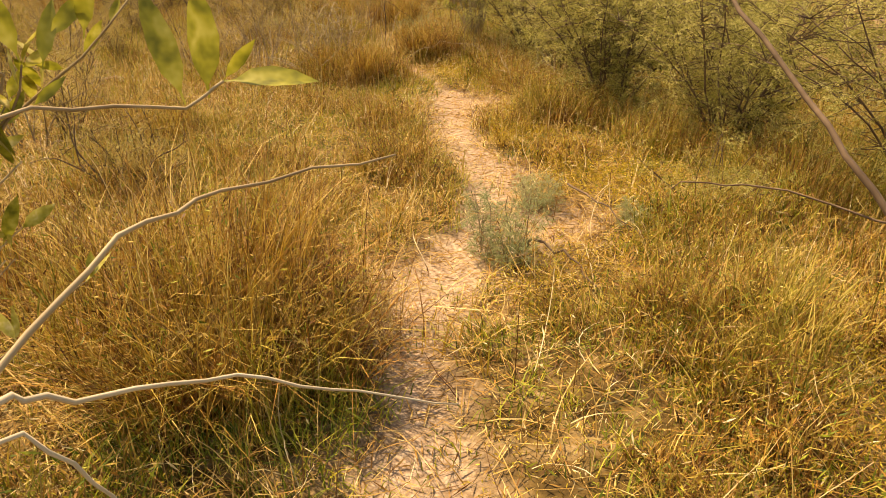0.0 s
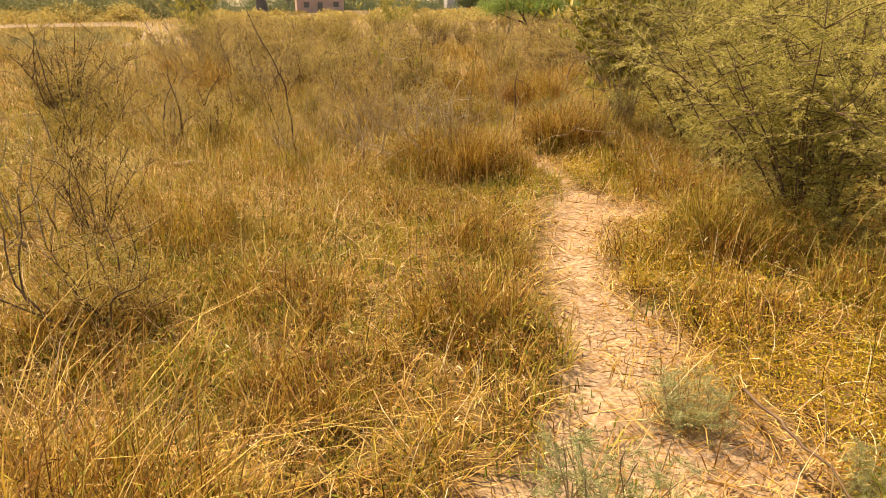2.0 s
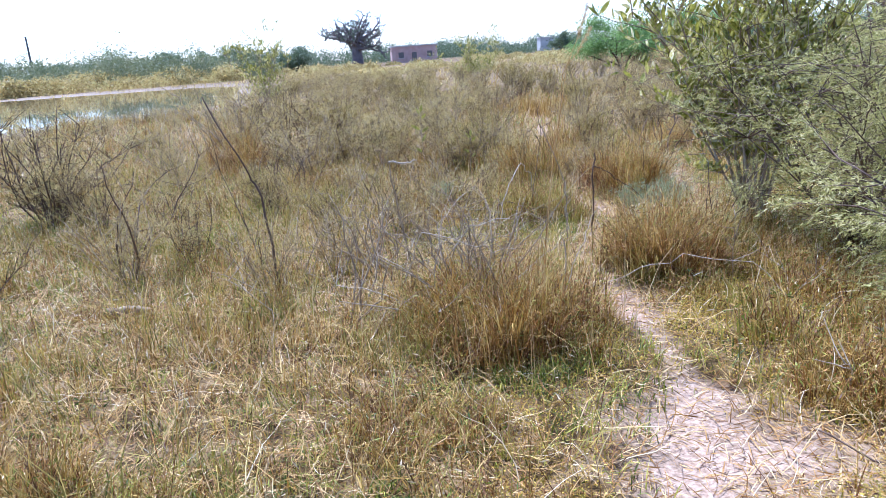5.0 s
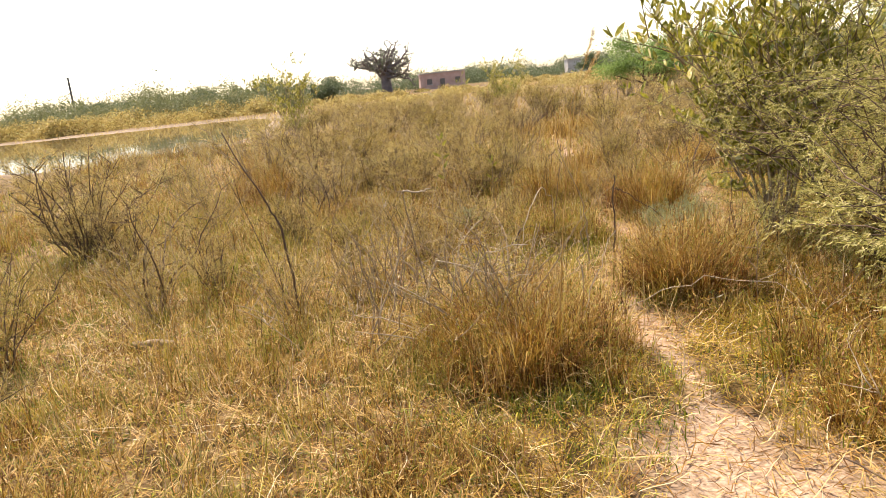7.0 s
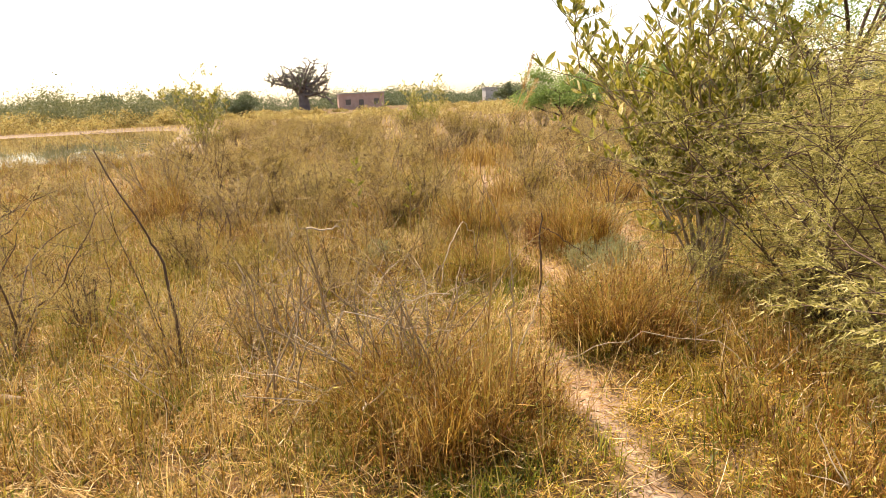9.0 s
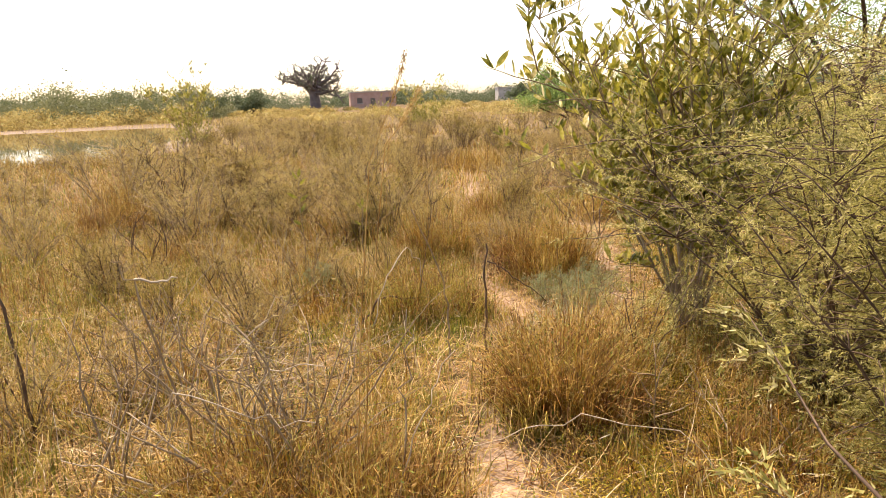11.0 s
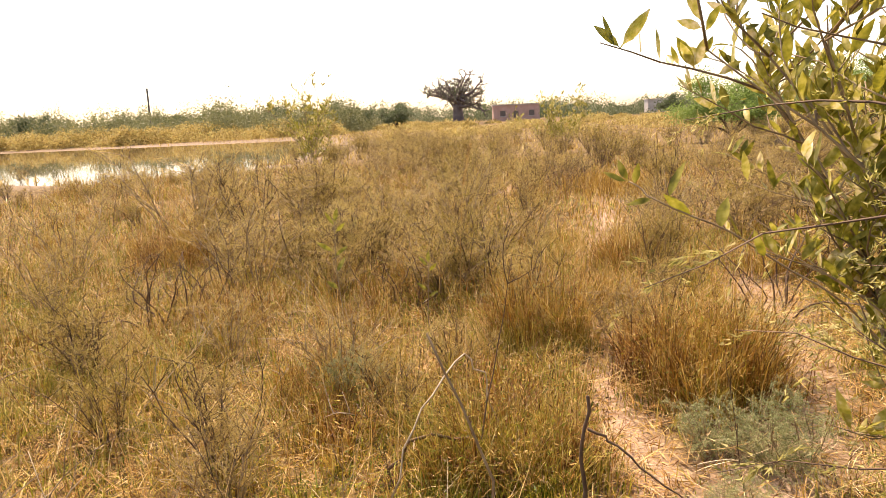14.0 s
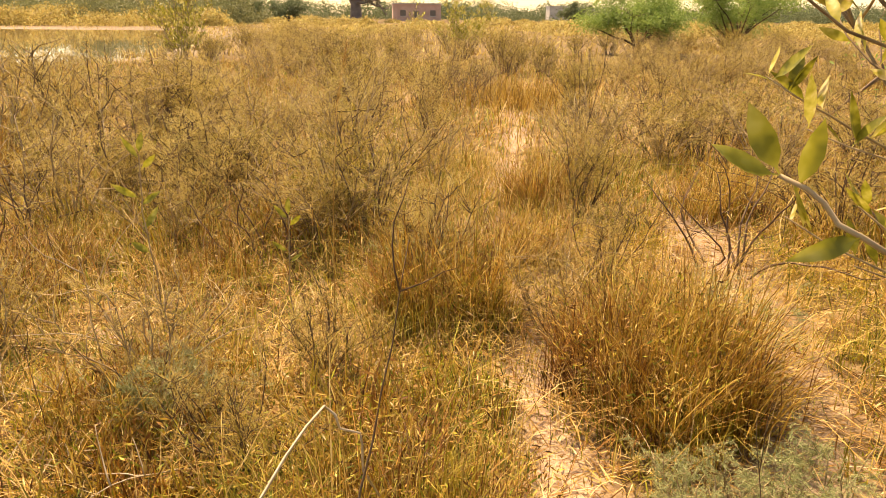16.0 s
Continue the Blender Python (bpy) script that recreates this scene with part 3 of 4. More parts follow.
for row in (
    (0.55, 3.5, 0.6, 0.5, 3200, 1), (1.8, 4.25, 0.42, 0.56, 2800, 2), (-1.62, -1.02, 0.62, 0.8, 3000, 3), (-0.2, 0.65, 0.3, 0.36, 600, 4),
    (-1.57, 2.2, 0.42, 0.4, 900, 5), (-1.85, 1.0, 0.35, 0.35, 600, 6), (1.85, 2.45, 0.3, 0.3, 700, 7), (0.14, 1.65, 0.28, 0.3, 450, 8),
    (2.5, 6.7, 0.46, 0.62, 2400, 10), (1.72, 7.6, 0.4, 0.6, 1300, 12), (-1.95, 10.6, 0.6, 0.75, 1500, 13), (-2.65, 14.1, 0.55, 0.7, 900, 14),
    (-0.1, 2.5, 0.3, 0.26, 400, 16), (-1.0, 1.0, 0.4, 0.34, 500, 17), (4.1, 9.3, 0.5, 0.5, 900, 18), (0.5, 6.8, 0.45, 0.36, 800, 19), (-0.6, 8.2, 0.5, 0.4, 700, 20),
    (2.3, 8.4, 0.3, 0.5, 700, 21), (2.75, 9.6, 0.4, 0.55, 800, 22), (0.9, 9.2, 0.45, 0.5, 700, 23), (-2.4, -0.2, 0.5, 0.5, 900, 24), (-0.95, 0.2, 0.3, 0.3, 500, 25), (2.3, 4.7, 0.35, 0.45, 900, 26),
):
    tussock(*row)
for row in ((0.12, -1.85, 0.45, 0.42, 1700, 9), (1.42, 6.0, 0.5, 0.4, 2200, 11), (1.55, 1.2, 0.42, 0.45, 1800, 15), (1.85, -0.9, 0.5, 0.5, 1200, 28), (1.75, 0.2, 0.4, 0.4, 900, 29), (0.6, -1.3, 0.38, 0.26, 800, 27)):
    tussock(*row, mat=OLIVE, label="half-green grass tussock with straw around its foot", wet=0.4)
# the same bunches again over the plain
protos = [tussock(-4.2 - 0.6 * i, 12 + 3 * i, 0.5, 0.42, 260, 40 + i, mat=(GOLD, OLIVE, GOLD)[i], group="grass tussocks of the plain") for i in range(3)]
rng = np.random.default_rng(51)
count = 0
while count < 80:
    y = 7.5 + 34 * rng.random() ** 1.4
    x = rng.uniform(-0.4 * y - 2, 0.7 * y + 2)
    if shore(np.array(x), np.array(y)) < 1.5 or seg_dist(np.array(x), np.array(y), TRAIL) < 0.5 or seg_dist(np.array(x), np.array(y), SPUR) < 0.6:
        continue
    s = rng.uniform(0.7, 1.4)
    o = copy_thing(protos[count % 3], pose(x, y, float(land(np.array(x), np.array(y))), 0, 0, rng.uniform(0, 360)))
    o.scale = (s * rng.uniform(0.9, 1.4), s, s * rng.uniform(0.8, 1.2))
    count += 1

# small tufts between them
protos = [tussock(-2.9 + 0.7 * i, 5.2 + 0.5 * i, 0.22, 0.24, 240, 44 + i, mat=(GOLD, OLIVE, GREEN, GOLD)[i], label="small tuft of yellow-green and rusty dry grass", wet=(0, 0.5, 0.8, 0.2)[i], group="grass tufts beside the path") for i in range(4)]
rng = np.random.default_rng(52)
count = 0
while count < 90:
    x, y = rng.uniform(-3.0, 3.2), rng.uniform(-2.6, 7.4)
    if trail_mask(np.array(x), np.array(y)) > 0.02 or seg_dist(np.array(x), np.array(y), TRAIL) < 0.36:
        continue
    s = rng.uniform(0.6, 1.35)
    o = copy_thing(protos[count % 4], pose(x, y, float(land(np.array(x), np.array(y))), 0, 0, rng.uniform(0, 360)))
    o.scale = (s * rng.uniform(0.9, 1.5), s, s * rng.uniform(0.8, 1.25))
    count += 1

# ---- shrubs ----


def shrub(name, x, y, H, R, stems, twigs, needles, seed, leaf_mat, wood_mat, label, category="shrub", droop=0.0, needle=0.05, nw=0.004, group="", each=False):
    """A many-stemmed shrub: arching stems, side twigs, and fine sprays of scale leaves along them."""
    rng = np.random.default_rng(seed)
    root = tagged(new(name), label, category, group)
    root.location = (x, y, float(land(np.array(x), np.array(y))))
    wood, LP, LD, bends = [], [], [], 5 if each else 2
    for _ in range(stems):
        first = len(wood)
        a = rng.uniform(0, 2 * np.pi)
        out = rng.uniform(0.15, 1.15 if needles > 80 else 1.0)
        L = H * rng.uniform(0.75, 1.1)
        s = arc((0.08 * math.cos(a), 0.08 * math.sin(a), -0.03), (math.cos(a) * out * R / H, math.sin(a) * out * R / H, 1), L, 9 if each else 6, 0.10 if needles > 40 else 0.2, rng, -droop * out)
        wood.append(tube(s, (0.006 if needles > 20 else 0.009) * H, 0.002, 5 if each else 3))
        for _ in range(twigs):
            i = rng.integers(1 if needles > 40 else 2, len(s))
            ta = rng.uniform(0, 2 * np.pi)
            tw = arc(s[i], (math.cos(ta), math.sin(ta), rng.uniform(-0.1, 0.9)), H * rng.uniform(0.15, 0.38), bends, 0.16, rng, -droop)
            wood.append(tube(tw, 0.0022 * H, 0.001, 3))
            k = needles
            if each and k > 40:
                nb = 13
                bf = np.sqrt(rng.random(nb)) * (bends - 0.01)
                bj = bf.astype(int)
                b0 = tw[bj] + (tw[bj + 1] - tw[bj]) * (bf - bj)[:, None]
                td = (tw[-1] - tw[0]) / np.linalg.norm(tw[-1] - tw[0])
                bd = td * 0.75 + rng.normal(0, 0.5, (nb, 3)) + np.array([0, 0, 0.12])
                bd /= np.linalg.norm(bd, axis=1, keepdims=True)
                bl = rng.uniform(0.035, 0.12, nb) * (max(H, 1.2) / 1.5 if H > 0.4 else 0.45)
                i2, u = rng.integers(0, nb, k), rng.random(k)
                p = b0[i2] + bd[i2] * (bl[i2] * u)[:, None]
                p[:, 2] -= 0.35 * bl[i2] * u * u
                LP.append(p + rng.normal(0, 0.0028, (k, 3)))
                LD.append(bd[i2] - np.array([0, 0, 0.5]) * u[:, None] + rng.normal(0, 0.42, (k, 3)))
                continue
            f = rng.random(k) * bends
            j = np.minimum(f.astype(int), bends - 1)
            p = tw[j] + (tw[j + 1] - tw[j]) * (f - j)[:, None]
            LP.append(p + rng.normal(0, (0.009 if each else 0.02) * H, (k, 3)))
            LD.append((tw[j + 1] - tw[j]) / np.linalg.norm(tw[1] - tw[0]) + rng.normal(0, 0.55, (k, 3)))
        if each:
            V, T = join_arrays(wood[first:])
            part("stem", tri_mesh("stem", V, T), wood_mat, root)
    if not each:
        V, T = join_arrays(wood)
        part("woody_frame", tri_mesh("woody_frame", V, T), wood_mat, root)
    if needles:
        LP, LD = np.concatenate(LP), np.concatenate(LD)
        keep = LP[:, 2] > 0.01
        LP, LD = LP[keep], LD[keep]
        n = len(LP)
        V, T = chips(LP, LD, rng.uniform(0.5, 1.3, n) * needle, rng.uniform(0.6, 1.3, n) * nw, rng, True)
        tagged(part("foliage", tri_mesh("foliage", V, T), leaf_mat, root), kind="stuff")
    return root


TAM = "grey-green feathery tamarisk shrub with fine drooping sprays"
for k, (x, y, H, R, twigs, needles, needle, nw) in enumerate((
    (2.25, 0.1, 1.5, 0.9, 28, 190, 0.019, 0.0042), (2.12, 1.25, 1.4, 0.5, 26, 190, 0.019, 0.0042), (2.85, 2.95, 1.55, 0.62, 30, 240, 0.016, 0.0034),
    (3.15, 3.95, 1.7, 0.8, 26, 190, 0.019, 0.0042), (2.4, -1.3, 1.6, 1.0, 26, 190, 0.019, 0.0042), (4.4, 4.7, 2.0, 1.3, 26, 90, 0.035, 0.008),
    (3.9, 1.6, 2.0, 1.2, 26, 90, 0.035, 0.008), (5.6, 6.6, 2.0, 1.4, 26, 60, 0.045, 0.010), (3.75, 2.9, 1.9, 0.9, 26, 110, 0.03, 0.007),
    (2.35, 4.5, 0.7, 0.32, 9, 120, 0.014, 0.003), (1.15, -0.75, 0.5, 0.35, 8, 110, 0.014, 0.003))):
    shrub("tamarisk_shrub", x, y, H, R, 24 if H > 1 else 12, twigs, needles, 30 + k, TAMARISK, DARKTWIG, TAM if H > 1 else "low blue-green feathery tamarisk sprig beside the path", "tamarisk", 0.06, needle, nw, "tamarisks beside the path", True)

# ---- broad-leaved bush ----


def lance_leaf(L, W, seed):
    """A folded, slightly curled lance leaf with a stalk."""
    rng = np.random.default_rng(seed)
    bm = bmesh.new()
    prof = ((0.0, 0.06), (0.12, 0.1), (0.3, 0.8), (0.52, 1.0), (0.76, 0.72), (1.0, 0.02))
    curl, rows = rng.uniform(-0.25, 0.3), []
    for t, w in prof:
        z = curl * L * t * t
        rows.append([bm.verts.new((s * w * W / 2, t * L, z + abs(s) * w * W * 0.16)) for s in (-1, 0, 1)])
    for a, b in zip(rows[:-1], rows[1:]):
        for i in (0, 1):
            bm.faces.new((a[i], a[i + 1], b[i + 1], b[i]))
    me = bpy.data.meshes.new("leaf")
    bm.to_mesh(me)
    bm.free()
    me.polygons.foreach_set("use_smooth", np.ones(len(me.polygons), bool))
    me.materials.append(LEAF)
    return me


LEAVES = [lance_leaf(0.082 + 0.008 * i, 0.025 + 0.004 * (i % 3), i) for i in range(6)]


def leaf_pose(p, d, rng, facing=None):
    d = Vector(d).normalized()
    size = rng.uniform(0.7, 1.25)
    if facing is not None:
        n = Vector(facing) - Vector(p)
        n = (n - d * n.dot(d)).normalized()
        m = Matrix((d.cross(n), d, n)).transposed().to_4x4()
        return Matrix.Translation(Vector(p)) @ m @ Matrix.Rotation(rng.uniform(-0.5, 0.5), 4, "Y")
    m = d.to_track_quat("Y", "Z").to_matrix().to_4x4()
    return Matrix.Translation(Vector(p)) @ m @ Matrix.Rotation(rng.uniform(-1.6, 1.6), 4, "Y") @ Matrix.Diagonal((size, size, size, 1))


def leafy_bush(x, y, H, R, stems, twigs, per, seed, label, singles):
    """Upright stems with alternate leathery leaves; the first ones are objects of their own, the rest one mesh."""
    rng = np.random.default_rng(seed)
    root = tagged(new("leafy_bush"), label, "bush")
    root.location = (x, y, float(land(np.array(x), np.array(y))))
    places = []
    for _ in range(stems):
        a, out = rng.uniform(0, 2 * np.pi), rng.uniform(0.1, 1.0)
        s = arc((0.07 * math.cos(a), 0.07 * math.sin(a), -0.03), (math.cos(a) * out * R / H, math.sin(a) * out * R / H, 1), H * rng.uniform(0.7, 1.12), 10, 0.09, rng)
        wood = [tube(s, 0.011, 0.003, 6)]
        for _ in range(twigs):
            i = rng.integers(3, 11)
            ta = rng.uniform(0, 2 * np.pi)
            tw = arc(s[i], (math.cos(ta), math.sin(ta), rng.uniform(0.2, 1.2)), H * rng.uniform(0.12, 0.3), 5, 0.12, rng, 0.05)
            wood.append(tube(tw, 0.005, 0.002, 4))
            for _ in range(per):
                f = rng.uniform(0.5, 5)
                j = min(int(f), 4)
                p = tw[j] + (tw[j + 1] - tw[j]) * (f - j)
                la = rng.uniform(0, 2 * np.pi)
                places.append((p, np.array([math.cos(la), math.sin(la), rng.uniform(0.3, 2.2)])))
        V, T = join_arrays(wood)
        part("stem", tri_mesh("stem", V, T), TWIG, root)
    order = rng.permutation(len(places))
    rest = []
    for c, k in enumerate(order):
        me, m = LEAVES[k % 6], leaf_pose(*places[k], rng)
        if c < singles:
            part("leaf", me, None, root).matrix_local = m
        else:
            co = np.empty(len(me.vertices) * 3, np.float32)
            me.vertices.foreach_get("co", co)
            M = np.array(m)
            tri = []
            for p in me.polygons:
                v = p.vertices
                tri += [(v[0], v[1], v[2]), (v[0], v[2], v[3])]
            rest.append((co.reshape(-1, 3) @ M[:3, :3].T + M[:3, 3], np.array(tri)))
    if rest:
        V, T = join_arrays(rest)
        tagged(part("leaf_mass", tri_mesh("leaf_mass", V, T), LEAF, root), kind="stuff")
    return root


leafy_bush(2.98, 5.2, 2.15, 0.48, 24, 16, 12, 71, "olive-green leathery-leaved bush with upright twigs beside the path", 280)
leafy_bush(-2.65, -1.5, 1.75, 0.6, 14, 12, 9, 74, "olive-green leathery-leaved bush beside the start of the path", 60)
leafy_bush(-2.9, 22, 2.3, 1.0, 14, 10, 14, 72, "yellowish leathery-leaved sapling in the dry grass", 0)
leafy_bush(4.8, 29, 2.2, 1.5, 14, 10, 14, 73, "yellowish leathery-leaved sapling in the dry grass", 0)

# ---- dry scrub over the plain ----


def twiggy_scrub(x, y, H, R, seed, wood, leaf, label, group, stems=15, twigs=9, sprigs=13, leaves=3):
    """A half-bare bush: crooked stems, side twigs, a haze of fine sprigs and a few scale leaves on them."""
    rng = np.random.default_rng(seed)
    root = tagged(new("scrub_bush"), label, "scrub", group)
    root.location = (x, y, float(land(np.array(x), np.array(y))))
    frame_bits, SP, SD = [], [], []
    for _ in range(stems):
        a, out = rng.uniform(0, 2 * np.pi), rng.uniform(0.1, 1.0)
        st = arc((0.06 * math.cos(a), 0.06 * math.sin(a), -0.03), (math.cos(a) * out * R / H, math.sin(a) * out * R / H, 1), H * rng.uniform(0.6, 1.12), 6, 0.14, rng)
        frame_bits.append(tube(st, 0.0075, 0.003, 4))
        for _ in range(twigs):
            i = rng.integers(2, 7)
            ta = rng.uniform(0, 2 * np.pi)
            tw = arc(st[i], (math.cos(ta), math.sin(ta), rng.uniform(0.2, 1.4)), H * rng.uniform(0.12, 0.34), 3, 0.2, rng, 0.03)
            frame_bits.append(tube(tw, 0.0038, 0.0018, 3))
            f = rng.random(sprigs) * 2.99
            k = f.astype(int)
            SP.append(tw[k] + (tw[k + 1] - tw[k]) * (f - k)[:, None])
            d = (tw[k + 1] - tw[k]) / np.linalg.norm(tw[1] - tw[0])
            SD.append(d + rng.normal(0, 0.5, (sprigs, 3)) + np.array([0, 0, 0.15]))
    part("woody_frame", tri_mesh("woody_frame", *join_arrays(frame_bits)), wood, root)
    SP, SD = np.concatenate(SP), np.concatenate(SD)
    SD /= np.linalg.norm(SD, axis=1, keepdims=True)
    n = len(SP)
    L = rng.uniform(0.04, 0.13, n)
    tagged(part("fine_twig", tri_mesh("fine_twig", *chips(SP, SD, L, rng.uniform(0.0025, 0.0045, n), rng, True)), SPRIG, root), kind="stuff")
    if leaves:
        i = rng.integers(0, n, n * leaves)
        P = SP[i] + SD[i] * (L[i] * rng.random(len(i)))[:, None]
        m = len(i)
        tagged(part("foliage", tri_mesh("foliage", *chips(P, SD[i] + rng.normal(0, 0.5, (m, 3)), rng.uniform(0.012, 0.032, m), rng.uniform(0.003, 0.007, m), rng, True)), leaf, root), kind="stuff")
    return root


DRY = "brownish dry tamarisk scrub bush with thin twigs"
protos = [twiggy_scrub(-3.3 + 0.3 * i, 7.6 + 8 * i, 0.85 + 0.08 * (i % 3), 0.62, 90 + i, (DARKTWIG, TWIG)[i % 2], (TAMARISK_DRY, TAMARISK_DRY, OLIVE)[i % 3], DRY, "scrub bushes of the plain", leaves=(3, 2, 4, 1, 3)[i % 5]) for i in range(5)]
rng = np.random.default_rng(5)
count = 0
while count < 240:
    y = 8.5 + 30 * rng.random() ** 1.4
    x = rng.uniform(-0.45 * y - 3, 0.75 * y + 2)
    if shore(np.array(x), np.array(y)) < 1.0 or seg_dist(np.array(x), np.array(y), TRAIL) < 0.7 or math.hypot(x - 2.95, y - 5.25) < 1.6 or seg_dist(np.array(x), np.array(y), SPUR) < 0.8:
        continue
    if x < -0.3 and y < 12 and rng.random() < 0.55:
        continue
    if x < -0.5 - 0.14 * y and y > 9 and rng.random() < 0.6:
        continue
    s = rng.uniform(0.55, 1.0) * (1 + y / 110) * (0.55 if x < -0.13 * y else 1)
    o = copy_thing(protos[count % 5], pose(x, y, float(land(np.array(x), np.array(y))), 0, 0, rng.uniform(0, 360)))
    o.scale = (s * rng.uniform(1, 1.4), s, s * rng.uniform(0.75, 1.05))
    count += 1

for x, y, s in ((0.5, 6.85, 0.62), (1.62, 7.95, 0.7), (1.05, 8.7, 0.6), (0.15, 8.9, 0.65), (2.95, 9.2, 0.7), (3.4, 10.6, 0.8), (0.95, 10.4, 0.7), (-0.5, 9.7, 0.6), (-0.3, 7.3, 0.55), (2.0, 10.6, 0.7), (2.65, 7.9, 0.55), (0.3, 5.6, 0.5), (-1.2, 7.2, 0.6), (-2.3, 8.6, 0.7), (-2.1, 11.3, 1.45), (-1.5, 11.9, 1.2), (-0.82, 4.65, 0.6), (-0.39, 4.87, 0.55), (-1.53, 5.46, 0.65), (-2.9, 10.1, 0.9), (-2.75, 6.9, 0.75), (-1.07, 7.05, 0.6), (-0.03, 9.9, 0.75), (0.15, 5.95, 0.6), (-1.9, 5.1, 0.7), (-0.5, 6.2, 0.5), (-3.4, 7.4, 1.3), (0.9, 6.4, 0.45), (1.15, 7.0, 0.5), (2.2, 7.3, 0.55), (-2.1, 2.4, 0.7), (-1.75, 1.05, 0.6), (-2.6, 4.2, 0.8)):
    o = copy_thing(protos[int(y * 10) % 5], pose(x, y, float(land(np.array(x), np.array(y))), 0, 0, 70 * y))
    o.scale = (s, s, s)

rng = np.random.default_rng(8)
for k in range(24):
    y = rng.uniform(11, 36)
    x = -7.0 - 3.0 * (y < 20) * (20 - y) / 6 + rng.uniform(-1.6, 1.2)
    if shore(np.array(x), np.array(y)) < 0.4:
        continue
    s = rng.uniform(0.3, 0.5)
    o = copy_thing(protos[k % 5], pose(x, y, float(land(np.array(x), np.array(y))), 0, 0, rng.uniform(0, 360)))
    o.scale = (s * 1.3, s * 1.3, s)

# ---- dead shrubs, stalks and branches ----
DEAD = "leafless grey dead shrub with thin forked twigs"
shrub("dead_shrub", 0.45, 3.85, 0.85, 0.6, 30, 8, 4, 131, TAMARISK_DRY, TWIG, DEAD, "dead shrub", 0, each=True)
shrub("dead_shrub", 0.3, 3.7, 0.75, 0.6, 7, 5, 0, 138, TAMARISK_DRY, PALETWIG, "bleached dead shrub with crooked pale branches", "dead shrub", 0, each=True)
shrub("dead_shrub", -0.05, 4.75, 0.75, 0.6, 11, 6, 0, 139, TAMARISK_DRY, TWIG, DEAD, "dead shrub", 0, each=True)
shrub("dead_shrub", -1.97, 5.15, 1.15, 0.3, 4, 7, 3, 132, TAMARISK_DRY, DARKTWIG, DEAD, "dead shrub", 0, each=True)
shrub("dead_shrub", -3.4, 7.5, 1.25, 0.6, 14, 12, 22, 133, TAMARISK_DRY, DARKTWIG, "half-dead brown shrub with dark fine twigs", "dead shrub", 0, each=True)
shrub("dead_shrub", -1.85, 0.9, 0.75, 0.35, 5, 7, 5, 134, TAMARISK_DRY, DARKTWIG, DEAD, "dead shrub", 0, each=True)
shrub("dead_shrub", -2.35, 2.3, 0.8, 0.4, 9, 8, 14, 135, TAMARISK_DRY, TWIG, DEAD, "dead shrub", 0, each=True)
shrub("dead_shrub", -0.3, 3.9, 0.8, 0.3, 6, 5, 3, 136, TAMARISK_DRY, TWIG, DEAD, "dead shrub", 0, each=True)

tangle = shrub("dead_shrub", -0.9, 8.9, 0.75, 0.5, 9, 7, 3, 137, TAMARISK_DRY, DARKTWIG, DEAD, "dead shrub", 0, group="dead shrubs of the plain", each=True)
rng = np.random.default_rng(9)
for k in range(34):
    y = 8 + 16 * rng.random()
    x = rng.uniform(-0.16 * y - 1, 0.45 * y + 1)
    if seg_dist(np.array(x), np.array(y), TRAIL) < 0.6:
        continue
    s = rng.uniform(0.6, 1.25)
    o = copy_thing(tangle, pose(x, y, float(land(np.array(x), np.array(y))), 0, 0, rng.uniform(0, 360)))
    o.scale = (s * 1.2, s, s)


def stalk(x, y, h, lean, seed, mat, label, forks=2):
    rng = np.random.default_rng(seed)
    a = rng.uniform(0, 2 * np.pi)
    s = arc((0, 0, -0.02), (math.cos(a) * lean, math.sin(a) * lean, 1), h, 8, 0.09, rng)
    bits = [tube(s, 0.0028 + 0.0015 * h, 0.0012, 6)]
    for _ in range(forks):
        bits.append(tube(arc(s[rng.integers(3, 8)], (rng.normal(), rng.normal(), 1.0), h * rng.uniform(0.15, 0.4), 5, 0.14, rng), 0.003, 0.001, 4))
    V, T = join_arrays(bits)
    ob = tagged(part("dead_stalk", tri_mesh("dead_stalk", V, T), mat), label, "stalk", "dead stalks in the grass")
    ob.location = (x, y, float(land(np.array(x), np.array(y))))
    return ob


stalks = [stalk(*r) for r in (
    (-0.8, 4.7, 1.2, 0.45, 1, DARKTWIG, "thin dark dead stalk standing in the grass"), (1.3, 5.75, 1.0, 0.1, 2, DARKTWIG, "thin dark dead stalk standing in the grass"),
    (1.2, 10.3, 0.75, 0.25, 3, DARKTWIG, "thin dark dead stalk standing in the grass"), (1.5, 8.5, 0.7, 0.3, 4, TWIG, "grey dead stalk standing in the grass"),
    (0.3, 7.0, 0.8, 0.4, 5, PALETWIG, "bleached dead stalk leaning in the grass"), (-0.6, 5.6, 0.7, 0.3, 6, TWIG, "grey dead stalk standing in the grass"))]
rng = np.random.default_rng(61)
for k in range(190):
    y = 4.5 + 20 * rng.random() ** 1.2
    x = rng.uniform(-0.35 * y - 1.5, 0.45 * y + 1)
    if seg_dist(np.array(x), np.array(y), TRAIL) < 0.35 or shore(np.array(x), np.array(y)) < 1 or math.hypot(x - 1.3, y - 4.2) < 1.0:
        continue
    o = copy_thing(stalks[k % 6], pose(x, y, float(land(np.array(x), np.array(y))), rng.uniform(-14, 14), rng.uniform(-14, 14), rng.uniform(0, 360)))
    s = rng.uniform(0.6, 1.15) * (0.62 if y < 9.5 else 1)
    o.scale = (s, s, s)


